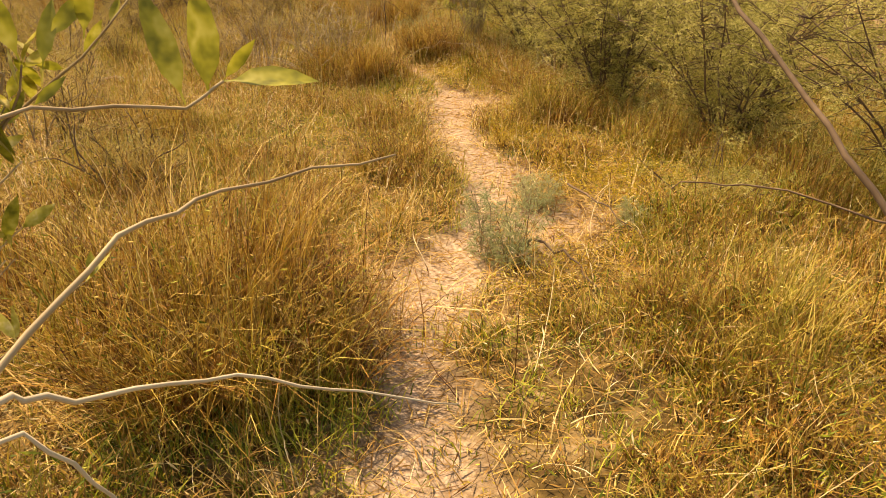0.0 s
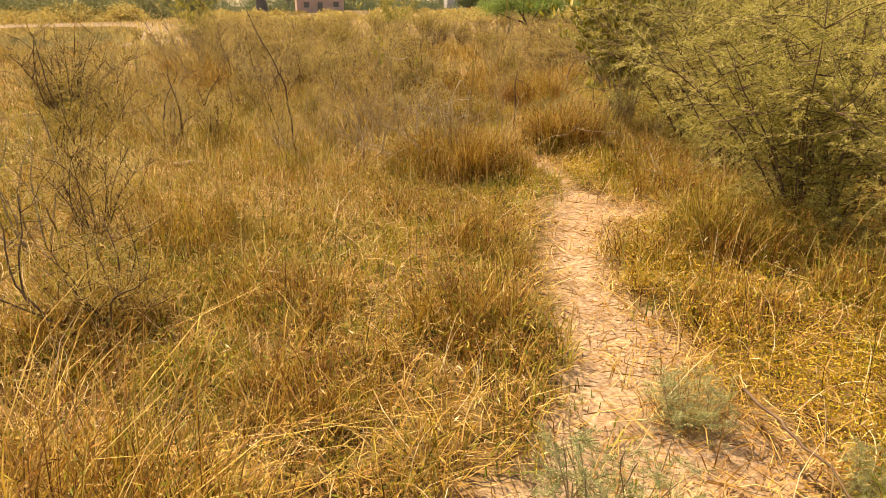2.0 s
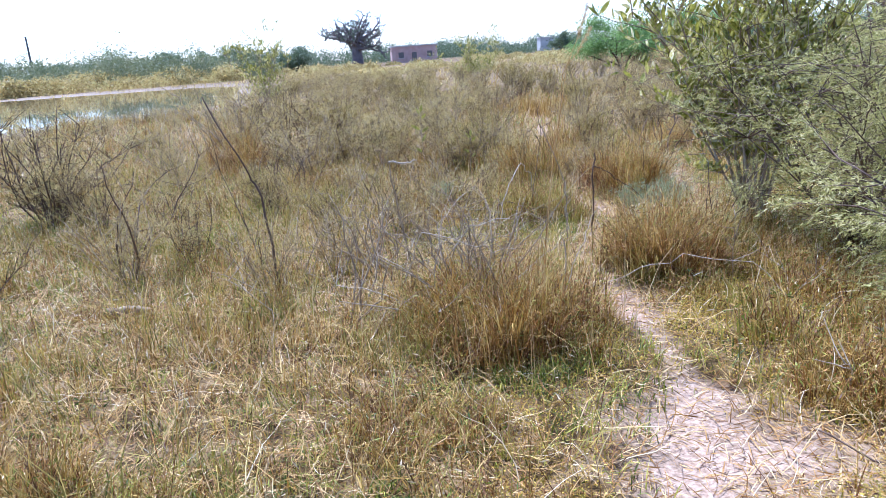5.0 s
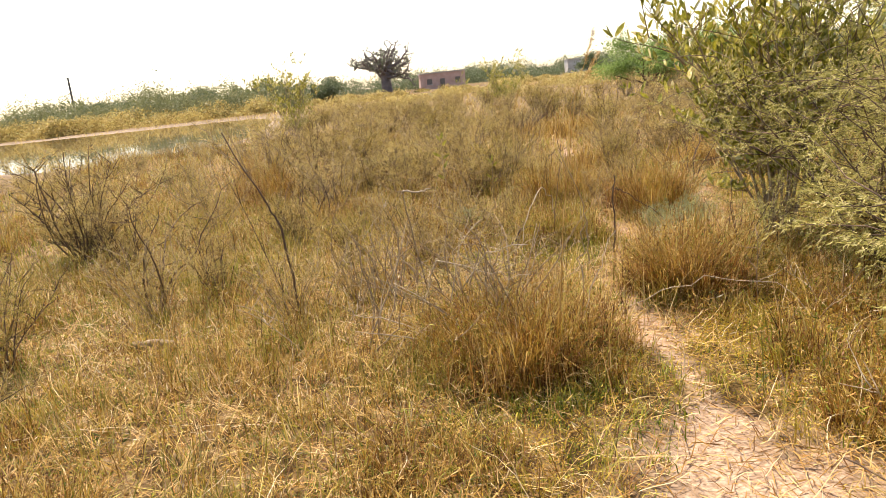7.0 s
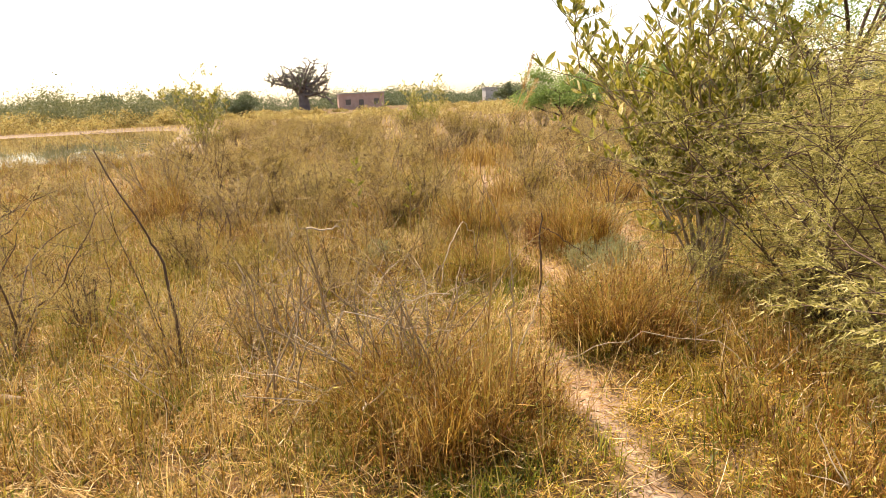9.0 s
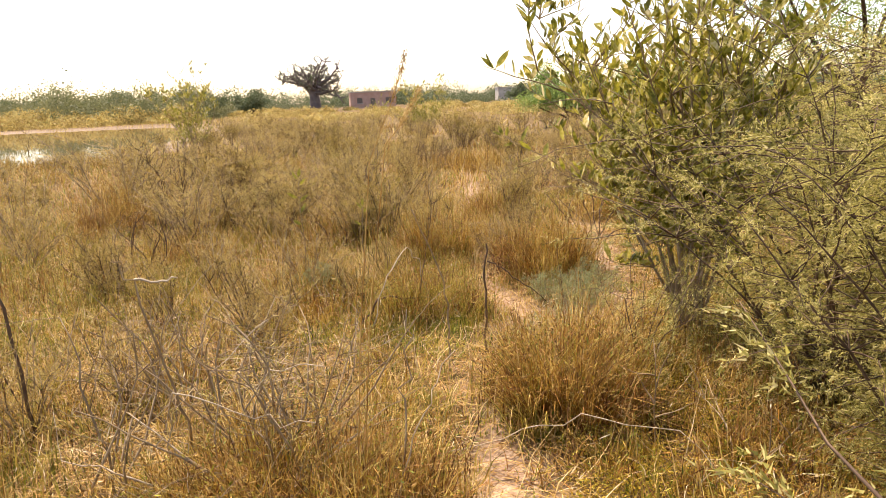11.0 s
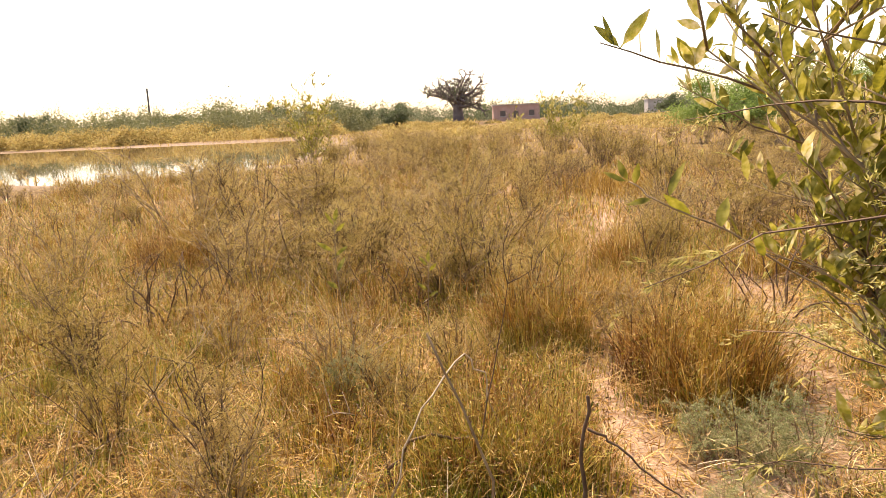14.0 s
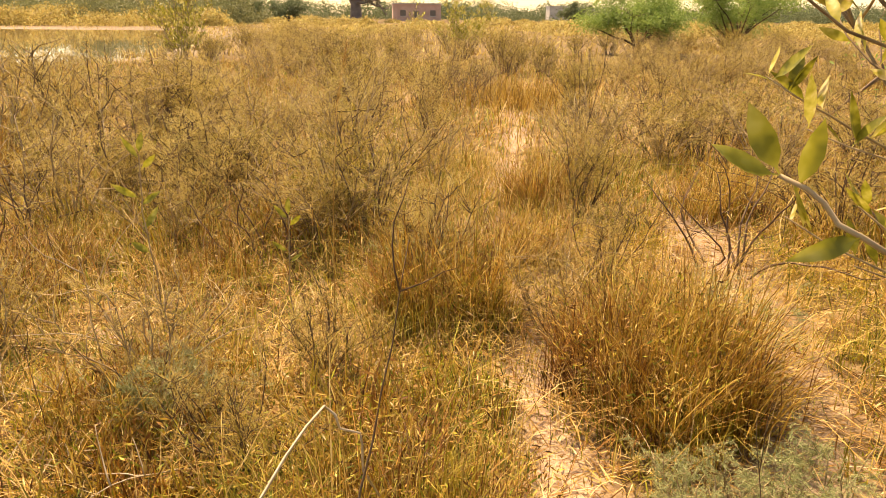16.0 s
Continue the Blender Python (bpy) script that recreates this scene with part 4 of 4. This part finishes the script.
# crooked bleached twigs leaning among the grass
BLEACHED = "crooked bleached twig leaning in the dry grass"
crooked = [stalk(*r) for r in ((0.2, 4.4, 0.5, 0.9, 11, PALETWIG, BLEACHED, 4), (-0.4, 4.3, 0.42, 1.3, 12, PALETWIG, BLEACHED, 3), (0.75, 4.9, 0.55, 0.6, 13, TWIG, "crooked grey twig leaning in the dry grass", 5), (-0.2, 5.3, 0.6, 1.0, 14, PALETWIG, BLEACHED, 4))]
rng = np.random.default_rng(63)
for k in range(44):
    x, y = (rng.uniform(-1.3, 1.05), rng.uniform(3.9, 6.8)) if k < 32 else (rng.uniform(1.75, 2.5), rng.uniform(1.9, 4.0))
    o = copy_thing(crooked[k % 4], pose(x, y, float(land(np.array(x), np.array(y))), rng.uniform(-20, 20), rng.uniform(-20, 20), rng.uniform(0, 360)))
    s = rng.uniform(0.6, 1.2)
    o.scale = (s, s, s)


def branch(points, r0, r1, mat, label, name="dead_branch", wiggle=0.012, seed=0):
    """A fallen or overhanging branch through a few bends."""
    rng = np.random.default_rng(seed + 300)
    pts = []
    for a, c in zip(points[:-1], points[1:]):
        for f in (0, 0.25, 0.5, 0.75):
            pts.append(np.array(a) * (1 - f) + np.array(c) * f + rng.normal(0, wiggle, 3) * (f > 0))
    pts.append(np.array(points[-1]))
    V, T = tube(pts, r0, r1, 7)
    return tagged(part(name, tri_mesh(name, V, T), mat), label, "branch")


PALE = "bleached dead branch caught in the dry grass"
branch([(0.05, 3.75, 0.25), (0.15, 3.5, 0.6), (0.42, 3.4, 0.52), (0.62, 3.36, 0.5)], 0.003, 0.0015, PALETWIG, PALE, seed=1)
branch([(0.22, 3.75, 0.2), (0.25, 3.65, 0.6), (0.45, 3.85, 0.72)], 0.0032, 0.0015, PALETWIG, PALE, seed=2)
branch([(0.88, 3.45, 0.1), (0.95, 3.46, 0.35), (1.03, 3.48, 0.52), (1.13, 3.53, 0.64)], 0.0032, 0.0015, PALETWIG, PALE, seed=3)
branch([(0.9, 3.48, 0.1), (0.94, 3.55, 0.4), (0.96, 3.6, 0.58), (0.97, 3.62, 0.78)], 0.005, 0.002, TWIG, "grey dead twig standing out of a tussock", seed=4)
branch([(0.1, 3.9, 0.2), (0.06, 3.8, 0.6), (0.02, 3.72, 0.95), (-0.05, 3.72, 1.02)], 0.006, 0.002, TWIG, "grey dead twig standing out of a tussock", seed=18)
branch([(0.02, 3.72, 0.95), (0.1, 3.7, 0.94), (0.17, 3.7, 0.95)], 0.005, 0.003, PALETWIG, PALE, seed=19, wiggle=0.003)
branch([(0.3, 3.9, 0.3), (0.45, 3.75, 0.55), (0.66, 3.6, 0.6)], 0.004, 0.002, PALETWIG, PALE, seed=20)
branch([(0.95, 5.5, 0.1), (1.07, 5.63, 0.4), (1.24, 5.9, 0.52), (1.33, 5.9, 0.4), (1.4, 6.0, 0.0)], 0.004, 0.003, PALETWIG, PALE, seed=5)
branch([(0.9, 5.8, 0.02), (1.0, 5.76, 0.2), (1.36, 5.86, 0.16), (1.5, 5.9, 0.05)], 0.009, 0.005, DARKTWIG, "dark crooked dead branch low in the grass", seed=6)
branch([(1.1, 3.9, 0.02), (1.35, 3.72, 0.16), (1.62, 3.55, 0.32), (1.95, 3.4, 0.28), (2.15, 3.15, 0.05)], 0.0026, 0.0015, PALETWIG, "pale arched twig over the foot of a tussock", seed=8)
branch([(-1.85, 4.45, 0.03), (-1.55, 4.3, 0.05)], 0.03, 0.022, TWIG, "short weathered log lying in the grass", "log", seed=9)
branch([(1.66, 1.55, 0.03), (1.52, 1.8, 0.1), (1.4, 2.02, 0.12)], 0.006, 0.003, DARKTWIG, "thin dark twig beside the path", seed=11)
branch([(0.5, -2.9, 0.0), (0.1, -2.72, 0.4), (-0.06, -2.35, 0.84), (0.0, -1.95, 1.1), (0.05, -1.5, 1.4)], 0.013, 0.007, DARKTWIG, "dark bare branch slanting over the grass", seed=12, wiggle=0.006)
branch([(0.1, -2.4, 0.72), (-0.15, -2.0, 0.76), (-0.3, -1.85, 0.72)], 0.004, 0.002, DARKTWIG, "thin dark side branch over the grass", seed=13)
branch([(-0.76, 4.6, -0.02), (-0.81, 4.6, 0.66), (-0.87, 4.6, 0.82), (-1.09, 4.6, 1.33)], 0.009, 0.004, DARKTWIG, "long dark leaning dead stalk in the grass", seed=21, wiggle=0.008)
branch([(1.58, 5.0, -0.02), (1.59, 5.0, 0.3), (1.58, 5.0, 0.5), (1.6, 5.0, 0.7)], 0.008, 0.005, DARKTWIG, "dark dead stalk standing beside the path", seed=22, wiggle=0.005)
branch([(1.6, 5.0, 0.6), (1.68, 4.97, 0.56), (1.8, 4.92, 0.46), (1.92, 4.88, 0.36)], 0.0045, 0.002, DARKTWIG, "thin dark side twig of a dead stalk", seed=23, wiggle=0.005)
branch([(1.33, 4.85, -0.02), (1.34, 4.85, 0.25), (1.32, 4.85, 0.53), (1.16, 4.85, 0.95)], 0.006, 0.003, TWIG, "grey crooked dead stalk beside the path", seed=24, wiggle=0.006)
branch([(0.5, -0.3, 0.1), (0.45, -0.55, 0.12), (0.43, -0.76, 0.13), (0.42, -1.06, 0.06)], 0.007, 0.003, DARKTWIG, "dark broken twig lying beside the path", seed=28)
branch([(-0.2, -0.85, 0.08), (-0.16, -0.9, 0.12), (-0.12, -1.15, 0.12), (-0.11, -1.4, 0.04)], 0.008, 0.004, DARKTWIG, "dark broken twig lying beside the path", seed=29)
# the dead shrub overhanging the start of the path
branch([(-2.7, -3.2, 0.0), (-2.5, -3.2, 0.7), (-2.2, -3.15, 1.1), (-2.01, -3.03, 1.3), (-1.94, -2.97, 1.34), (-1.87, -2.92, 1.34), (-1.73, -2.9, 1.34)], 0.0034, 0.0009, TWIG, "curved grey dead branch reaching over the grass", seed=14, wiggle=0.0015)
branch([(-2.75, -3.3, 0.0), (-2.6, -3.3, 0.8), (-2.25, -3.14, 1.27), (-2.0, -3.05, 1.3), (-1.97, -3.04, 1.28), (-1.89, -3.01, 1.25), (-1.81, -3.01, 1.21), (-1.73, -3.01, 1.17)], 0.0029, 0.0006, PALETWIG, "pale crooked dead twig reaching over the grass", seed=15, wiggle=0.0015)
branch([(-2.7, -3.4, 0.0), (-2.5, -3.35, 0.9), (-2.15, -3.12, 1.29), (-2.0, -3.055, 1.28), (-1.97, -3.05, 1.22), (-1.94, -3.04, 1.1)], 0.0022, 0.0008, PALETWIG, "pale crooked dead twig reaching over the grass", seed=16, wiggle=0.0015)


def leafy_branch(points, leaves, label, facing):
    """A single living branch with a few large leaves at given places and directions."""
    root = branch(points, 0.0035, 0.002, TWIG, label, "leafy_branch", 0.003, 17)
    r = np.random.default_rng(401)
    for p, d, s in leaves:
        o = part("leaf", LEAVES[r.integers(0, 6)], None, root)
        o.matrix_local = leaf_pose(p, d, r, facing) @ Matrix.Diagonal((s, s, s, 1))
    return root


leafy_branch([(-2.7, -2.1, 0.0), (-2.5, -2.3, 0.8), (-2.12, -2.46, 1.29), (-2.0, -2.46, 1.31), (-1.83, -2.46, 1.29), (-1.78, -2.46, 1.32)],
             [((-1.78, -2.46, 1.32), (0.11, -0.03, 0.005), 1.25), ((-1.78, -2.46, 1.32), (0.04, 0, 0.05), 0.6), ((-1.80, -2.46, 1.30), (0.0, 0.01, 0.1), 1.6),
              ((-1.83, -2.46, 1.295), (-0.02, 0.01, 0.1), 1.4), ((-1.98, -2.45, 1.35), (0.03, 0.02, 0.1), 0.8), ((-2.0, -2.45, 1.36), (-0.02, 0.02, 0.1), 0.8), ((-2.04, -2.45, 1.36), (0.02, 0.02, 0.1), 0.8), ((-1.97, -2.44, 1.38), (0.05, 0.0, 0.05), 0.8), ((-1.93, -2.44, 1.38), (0.02, 0.0, 0.08), 0.8), ((-2.0, -2.46, 1.31), (0.04, 0, 0.03), 0.5)],
             "living branch with long olive leaves overhanging the path", (-1.7, -3.4, 2.0))
leafy_branch([(2.8, 5.35, 0.5), (2.3, 4.98, 0.95), (1.95, 4.9, 1.18), (1.74, 4.86, 1.28), (1.69, 4.9, 1.32)],
             [((1.69, 4.9, 1.32), (-0.05, 0.03, 0.1), 0.65), ((1.69, 4.9, 1.32), (-0.09, 0.0, 0.02), 0.65), ((1.70, 4.89, 1.31), (0.02, 0.0, 0.1), 0.65), ((1.74, 4.86, 1.28), (-0.08, -0.03, -0.01), 0.65),
              ((1.78, 4.87, 1.27), (0.03, 0.0, 0.1), 1.0), ((1.85, 4.88, 1.22), (-0.06, 0.0, 0.06), 0.9), ((1.92, 4.9, 1.18), (0.03, 0.03, 0.1), 1.0), ((2.05, 4.92, 1.1), (-0.05, -0.04, 0.08), 0.9)],
             "low side branch of the leathery bush with broad olive leaves", (1.3, 4.0, 1.7))


leafy_branch([(0.49, 7.12, 0.0), (0.50, 7.12, 0.35), (0.48, 7.1, 0.7), (0.49, 7.12, 0.92)],
             [((0.49, 7.12, 0.92), (0.02, 0.0, 0.1), 0.9), ((0.49, 7.12, 0.9), (-0.06, 0.0, 0.07), 0.9), ((0.49, 7.12, 0.86), (0.06, 0.02, 0.06), 0.9), ((0.48, 7.1, 0.75), (-0.08, -0.02, 0.05), 1.1),
              ((0.48, 7.1, 0.72), (0.07, -0.03, 0.06), 1.0), ((0.48, 7.1, 0.62), (0.05, 0.04, 0.07), 0.9), ((0.49, 7.11, 0.52), (-0.07, 0.0, 0.05), 0.9)],
             "slender young sapling with upright olive leaves", (1.3, 4.4, 1.6))
leafy_branch([(1.02, 7.3, 0.0), (1.0, 7.3, 0.3), (1.02, 7.28, 0.62)],
             [((1.02, 7.28, 0.62), (0.0, 0.0, 0.1), 0.8), ((1.02, 7.28, 0.6), (-0.06, 0.0, 0.05), 0.8), ((1.02, 7.28, 0.57), (0.06, 0.0, 0.06), 0.8), ((1.01, 7.29, 0.45), (-0.06, 0.0, 0.04), 0.8), ((1.01, 7.29, 0.4), (0.06, 0.0, 0.05), 0.7)],
             "slender young sapling with upright olive leaves", (1.3, 4.4, 1.6))


fallen = tagged(part("fallen_leaf", LEAVES[2].copy(), None), "small yellow fallen leaf lying on the straw", "leaf")
fallen.data.materials.clear()
fallen.data.materials.append(YELLOW)
fallen.matrix_world = pose(0.78, 0.84, 0.05, 8, 12, 60)


def reed(points, plume, seed):
    """A tall grass stalk with a feathery seed head."""
    r = np.random.default_rng(seed)
    root = tagged(new("tall_grass_stalk"), "tall dry grass stalk with a feathery seed head", "grass stalk")
    root.location = points[0]
    pts = np.array(points) - np.array(points[0])
    part("stalk", tri_mesh("stalk", *tube(pts, 0.0022, 0.0012, 5)), STRAW, root)
    a, c = pts[-2], pts[-1]
    n = 260
    f = r.random(n)
    P = a + (c - a) * f[:, None] + r.normal(0, plume * 0.1, (n, 3))
    V, T = chips(P, (c - a) + r.normal(0, np.linalg.norm(c - a) * 0.35, (n, 3)), r.uniform(0.008, 0.018, n), r.uniform(0.0015, 0.003, n), r)
    part("seed_head", tri_mesh("seed_head", V, T), STRAW, root)


reed([(0.72, 3.3, 0.0), (0.78, 3.25, 0.8), (0.84, 3.2, 1.36), (0.91, 3.19, 1.52), (0.96, 3.19, 1.66)], 0.06, 1)
reed([(0.75, 3.45, 0.0), (0.82, 3.4, 0.8), (0.90, 3.33, 1.4), (0.94, 3.3, 1.45), (1.01, 3.31, 1.56)], 0.05, 2)
reed([(1.2, 7.1, 0.0), (1.22, 7.1, 0.7), (1.25, 7.05, 1.1), (1.3, 7.0, 1.35)], 0.05, 3)

# small silvery feathery plants
SIL = "small silvery grey-green feathery plant"
first = shrub("silver_plant", -0.27, -0.76, 0.33, 0.17, 20, 9, 110, 141, SILVER, TWIG, SIL, "small plant", 0.02, 0.013, 0.0024, "silvery seedlings", True)
rng = np.random.default_rng(62)
for x, y, s in ((2.34, 5.97, 0.8), (1.95, 5.15, 0.6), (2.25, 5.5, 0.6), (0.6, 6.7, 0.9), (1.75, 7.95, 1.1), (2.92, 6.98, 1.2), (0.3, -0.3, 0.7), (0.6, -0.75, 0.5), (2.6, 5.9, 1.0)):
    o = copy_thing(first, pose(x, y, float(land(np.array(x), np.array(y))), 0, 0, rng.uniform(0, 360)))
    o.scale = (s, s, s * 0.9)

# ---- far trees ----


def tree(name, x, y, H, R, trunk_r, limbs, seed, leaf_mat, wood_mat, label, clumps=40, per=60, size=0.25, flat=0.5, fork=0.3):
    rng = np.random.default_rng(seed)
    root = tagged(new(name), label, "tree")
    root.location = (x, y, float(land(np.array(x), np.array(y))) - 0.05)
    wood = [tube(arc((0, 0, 0), (0, 0, 1), H * fork, 5, 0.03, rng), trunk_r, trunk_r * 0.75, 10)]
    ends = []
    for i in range(limbs):
        a = i * 2.4 + rng.normal(0, 0.3)
        l = arc((0, 0, H * fork * rng.uniform(0.85, 1.0)), (math.cos(a), math.sin(a), rng.uniform(0.3, 1.6)), R * rng.uniform(0.7, 1.0), 7, 0.14, rng, 0.04)
        wood.append(tube(l, trunk_r * 0.42, trunk_r * 0.08, 6))
        ends += [l[-1], l[5]]
        for _ in range(5):
            b = arc(l[rng.integers(3, 8)], (rng.normal(), rng.normal(), rng.uniform(0, 1.2)), R * rng.uniform(0.2, 0.45), 5, 0.18, rng, 0.03)
            wood.append(tube(b, trunk_r * 0.12, trunk_r * 0.03, 4))
            ends += [b[-1], b[3]]
    V, T = join_arrays(wood)
    part("trunk", tri_mesh("trunk", V, T), wood_mat, root)
    ends = np.array(ends)
    c = ends[rng.integers(0, len(ends), clumps)] + rng.normal(0, R * 0.06, (clumps, 3))
    n = clumps * per
    P = np.repeat(c, per, 0) + rng.normal(0, R * 0.09, (n, 3)) * np.array([1, 1, flat])
    V, T = chips(P, rng.normal(0, 1, (n, 3)), rng.uniform(0.5, 1.3, n) * size, rng.uniform(0.5, 1.2, n) * size * 0.45, rng)
    tagged(part("crown", tri_mesh("crown", V, T), leaf_mat, root), kind="stuff")
    return root


def baobab(x, y, seed):
    """Stout tapering trunk, thick limbs that fork three times, and thin tufts at their ends."""
    rng = np.random.default_rng(seed)
    root = tagged(new("baobab"), "grey baobab with a stout trunk and nearly bare spreading limbs", "tree")
    root.location = (x, y, -0.1)
    part("trunk", tri_mesh("trunk", *tube([(0, 0, 0), (0.05, 0, 1.2), (0, 0, 2.8), (0, 0, 4.6)], 1.15, 0.7, 14)), BARK, root)
    tips = []
    for i in range(18):
        a = i * 2.4
        up = (0.0, 0.35, 0.7, 1.2, 2.2)[i % 5]
        l = arc((0.4 * math.cos(a), 0.4 * math.sin(a), rng.uniform(3.0, 4.5)), (math.cos(a), math.sin(a), up), rng.uniform(5.0, 6.3) - 0.7 * up, 8, 0.2, rng, 0.0)
        bits = [tube(l, 0.32, 0.08, 7)]
        for _ in range(10):
            s = arc(l[rng.integers(2, 9)], np.array([math.cos(a), math.sin(a), 0.45]) + rng.normal(0, 0.8, 3), rng.uniform(1.0, 2.0), 5, 0.2, rng, 0.05)
            bits.append(tube(s, 0.12, 0.045, 5))
            for _ in range(5):
                w = arc(s[rng.integers(2, 6)], rng.normal(0, 1, 3) + np.array([0, 0, 0.3]), rng.uniform(0.4, 0.9), 3, 0.2, rng)
                bits.append(tube(w, 0.05, 0.025, 4))
                tips += [w[-1], w[2]]
        part("limb", tri_mesh("limb", *join_arrays(bits)), BARK, root)
    tips = np.array(tips)
    P = np.repeat(tips, 2, 0) + rng.normal(0, 0.14, (len(tips) * 2, 3))
    V, T = chips(P, rng.normal(0, 1, P.shape), rng.uniform(0.12, 0.3, len(P)), rng.uniform(0.08, 0.16, len(P)), rng)
    tagged(part("crown", tri_mesh("crown", V, T), DARKLEAF, root), kind="stuff")


baobab(0, 130, 201)
tree("acacia_tree", 11.8, 31, 3.1, 2.5, 0.12, 13, 202, ACACIA, DARKTWIG, "bright green feathery acacia above the scrub", 210, 110, 0.11, 0.6, 0.12)
tree("acacia_tree", 18.5, 36, 3.5, 2.9, 0.12, 13, 203, ACACIA, DARKTWIG, "bright green feathery acacia above the scrub", 210, 110, 0.11, 0.6, 0.12)
tree("thorn_tree", 10.2, 12.5, 4.8, 3.6, 0.13, 10, 204, ACACIA, DARKTWIG, "thorn tree with thin dark limbs and sparse green leaves", 130, 70, 0.08, 0.5, 0.3)


def far_wood(name, pts, seed, mat, label):
    """Belts of bushes and trees on the skyline, too many to count."""
    rng = np.random.default_rng(seed)
    Ps, S = [], []
    for x, y, h, r in pts:
        n = 1800 if h > 1.7 else 1000
        d = rng.normal(0, 1, (n, 3))
        d /= np.linalg.norm(d, axis=1, keepdims=True)
        d[:, 2] = np.abs(d[:, 2])
        a = np.arctan2(d[:, 1], d[:, 0])
        rho = rng.random(n) ** 0.25 * (1 + 0.14 * np.sin(3 * a + x) + 0.12 * np.sin(7 * a + 5 * d[:, 2] + y) + 0.10 * np.sin(11 * d[:, 2] + 2 * a))
        Ps.append(np.stack([x + r * rho * d[:, 0], y + r * rho * d[:, 1], h * 0.95 * rho * d[:, 2] - 0.2], 1))
        S.append(np.full(n, 0.05 + 0.0008 * y))
    P, S = np.concatenate(Ps), np.concatenate(S)
    n = len(P)
    V, T = chips(P, rng.normal(0, 1, (n, 3)), S * rng.uniform(1.0, 2.6, n), S * rng.uniform(0.8, 1.8, n), rng, True)
    return tagged(part(name, tri_mesh(name, V, T), mat), label, "trees", kind="stuff")


rng = np.random.default_rng(21)
belt = [(rng.uniform(-95, -14), rng.uniform(86, 125), 1.9 + 4.0 * rng.random() ** 1.6, rng.uniform(2.0, 4.6)) for _ in range(135)]
far_wood("far_shore_scrub", belt, 22, HAZED_LEAF, "olive scrub belt behind the far lagoon shore")
belt = [(rng.uniform(-150, 190), rng.uniform(170, 270), rng.uniform(3.0, 6.5), rng.uniform(4, 9)) for _ in range(150)]
far_wood("skyline_trees", belt, 23, DARKLEAF, "hazy line of trees along the skyline")
belt = [(rng.uniform(-95, -14), rng.uniform(81, 90), rng.uniform(1.0, 2.3), rng.uniform(1.4, 3.2)) for _ in range(150)]
far_wood("bank_scrub", belt, 26, TAMARISK_DRY, "low reddish brown scrub along the far lagoon bank")
belt = [(rng.uniform(-30, 120), rng.uniform(40, 130), rng.uniform(0.6, 1.3), rng.uniform(1.2, 2.6)) for _ in range(190)]
belt = [b for b in belt if shore(np.array(b[0]), np.array(b[1])) > 5]
far_wood("plain_scrub", belt, 24, TAMARISK_DRY, "dry brown scrub across the far plain")

# ---- house, poles ----


def boxed(bm, x0, x1, y0, y1, z0, z1, bev=0.0):
    r = bmesh.ops.create_cube(bm, size=1)
    for v in r["verts"]:
        v.co = Vector(((x0 + x1) / 2 + v.co.x * (x1 - x0), (y0 + y1) / 2 + v.co.y * (y1 - y0), (z0 + z1) / 2 + v.co.z * (z1 - z0)))
    if bev:
        bmesh.ops.bevel(bm, geom=list({e for v in r["verts"] for e in v.link_edges}), offset=bev, segments=2, affect="EDGES")
    return bm


house = tagged(new("house"), "unfinished flat-roofed red brick house on the plain", "house")
house.location = (12, 150, -0.1)
part("wall", boxed(bmesh.new(), -4.8, 4.8, 0, 7, 0, 3.3), HAZED_BRICK, house)
part("roof", boxed(bmesh.new(), -5.0, 5.0, -0.2, 7.2, 3.3, 3.55, 0.04), CONCRETE, house)
# door and windows are dark slabs coloured as the shade indoors
part("door", boxed(bmesh.new(), -0.6, 0.4, -0.06, 0.05, 0, 2.1), OPENING_SHADE, house)
for wx in (-3.4, 2.6):
    w = part("window", boxed(bmesh.new(), wx, wx + 1.1, -0.05, 0.05, 1.1, 2.2), OPENING_SHADE, house)
    part("sill", boxed(bmesh.new(), wx - 0.1, wx + 1.2, -0.12, -0.05, 1.0, 1.1), CONCRETE, w)


def pole(x, y, h, label):
    root = tagged(new("utility_pole"), label, "pole")
    root.location = (x, y, -0.4)
    part("shaft", tri_mesh("shaft", *tube([(0, 0, 0), (0, 0, h * 0.5), (0.03, 0, h + 0.4)], 0.16, 0.11, 8)), WOODPOLE, root)
    part("cap", boxed(bmesh.new(), -0.12, 0.18, -0.12, 0.12, h + 0.36, h + 0.46), CONCRETE, root)


pole(-42.8, 100, 7.1, "dark wooden pole beyond the lagoon")
pole(-18, 125, 4.6, "dark wooden pole among the far bushes")

for k, (x, y, H, R) in enumerate(((-46, 112, 5.6, 3.4), (-29, 110, 5.2, 4.0), (-22, 118, 5.6, 4.2), (-15, 105, 3.8, 3.6), (-9.5, 112, 3.4, 3.6), (44, 150, 5.0, 3.0), (-60, 100, 4.6, 3.6))):
    tree("bushy_tree", x, y, H, R, 0.2, 8, 220 + k, DARKLEAF, DARKTWIG, "dark green bushy tree on the far plain", 150, 50, 0.3, 0.7, 0.12)
hut = tagged(new("house"), "small pale flat-roofed hut on the skyline", "house")
hut.location = (52, 190, -0.1)
part("wall", boxed(bmesh.new(), -2.5, 2.5, 0, 4, 0, 3.6), CONCRETE, hut)
part("roof", boxed(bmesh.new(), -2.7, 2.7, -0.2, 4.2, 3.6, 3.8, 0.04), CONCRETE, hut)
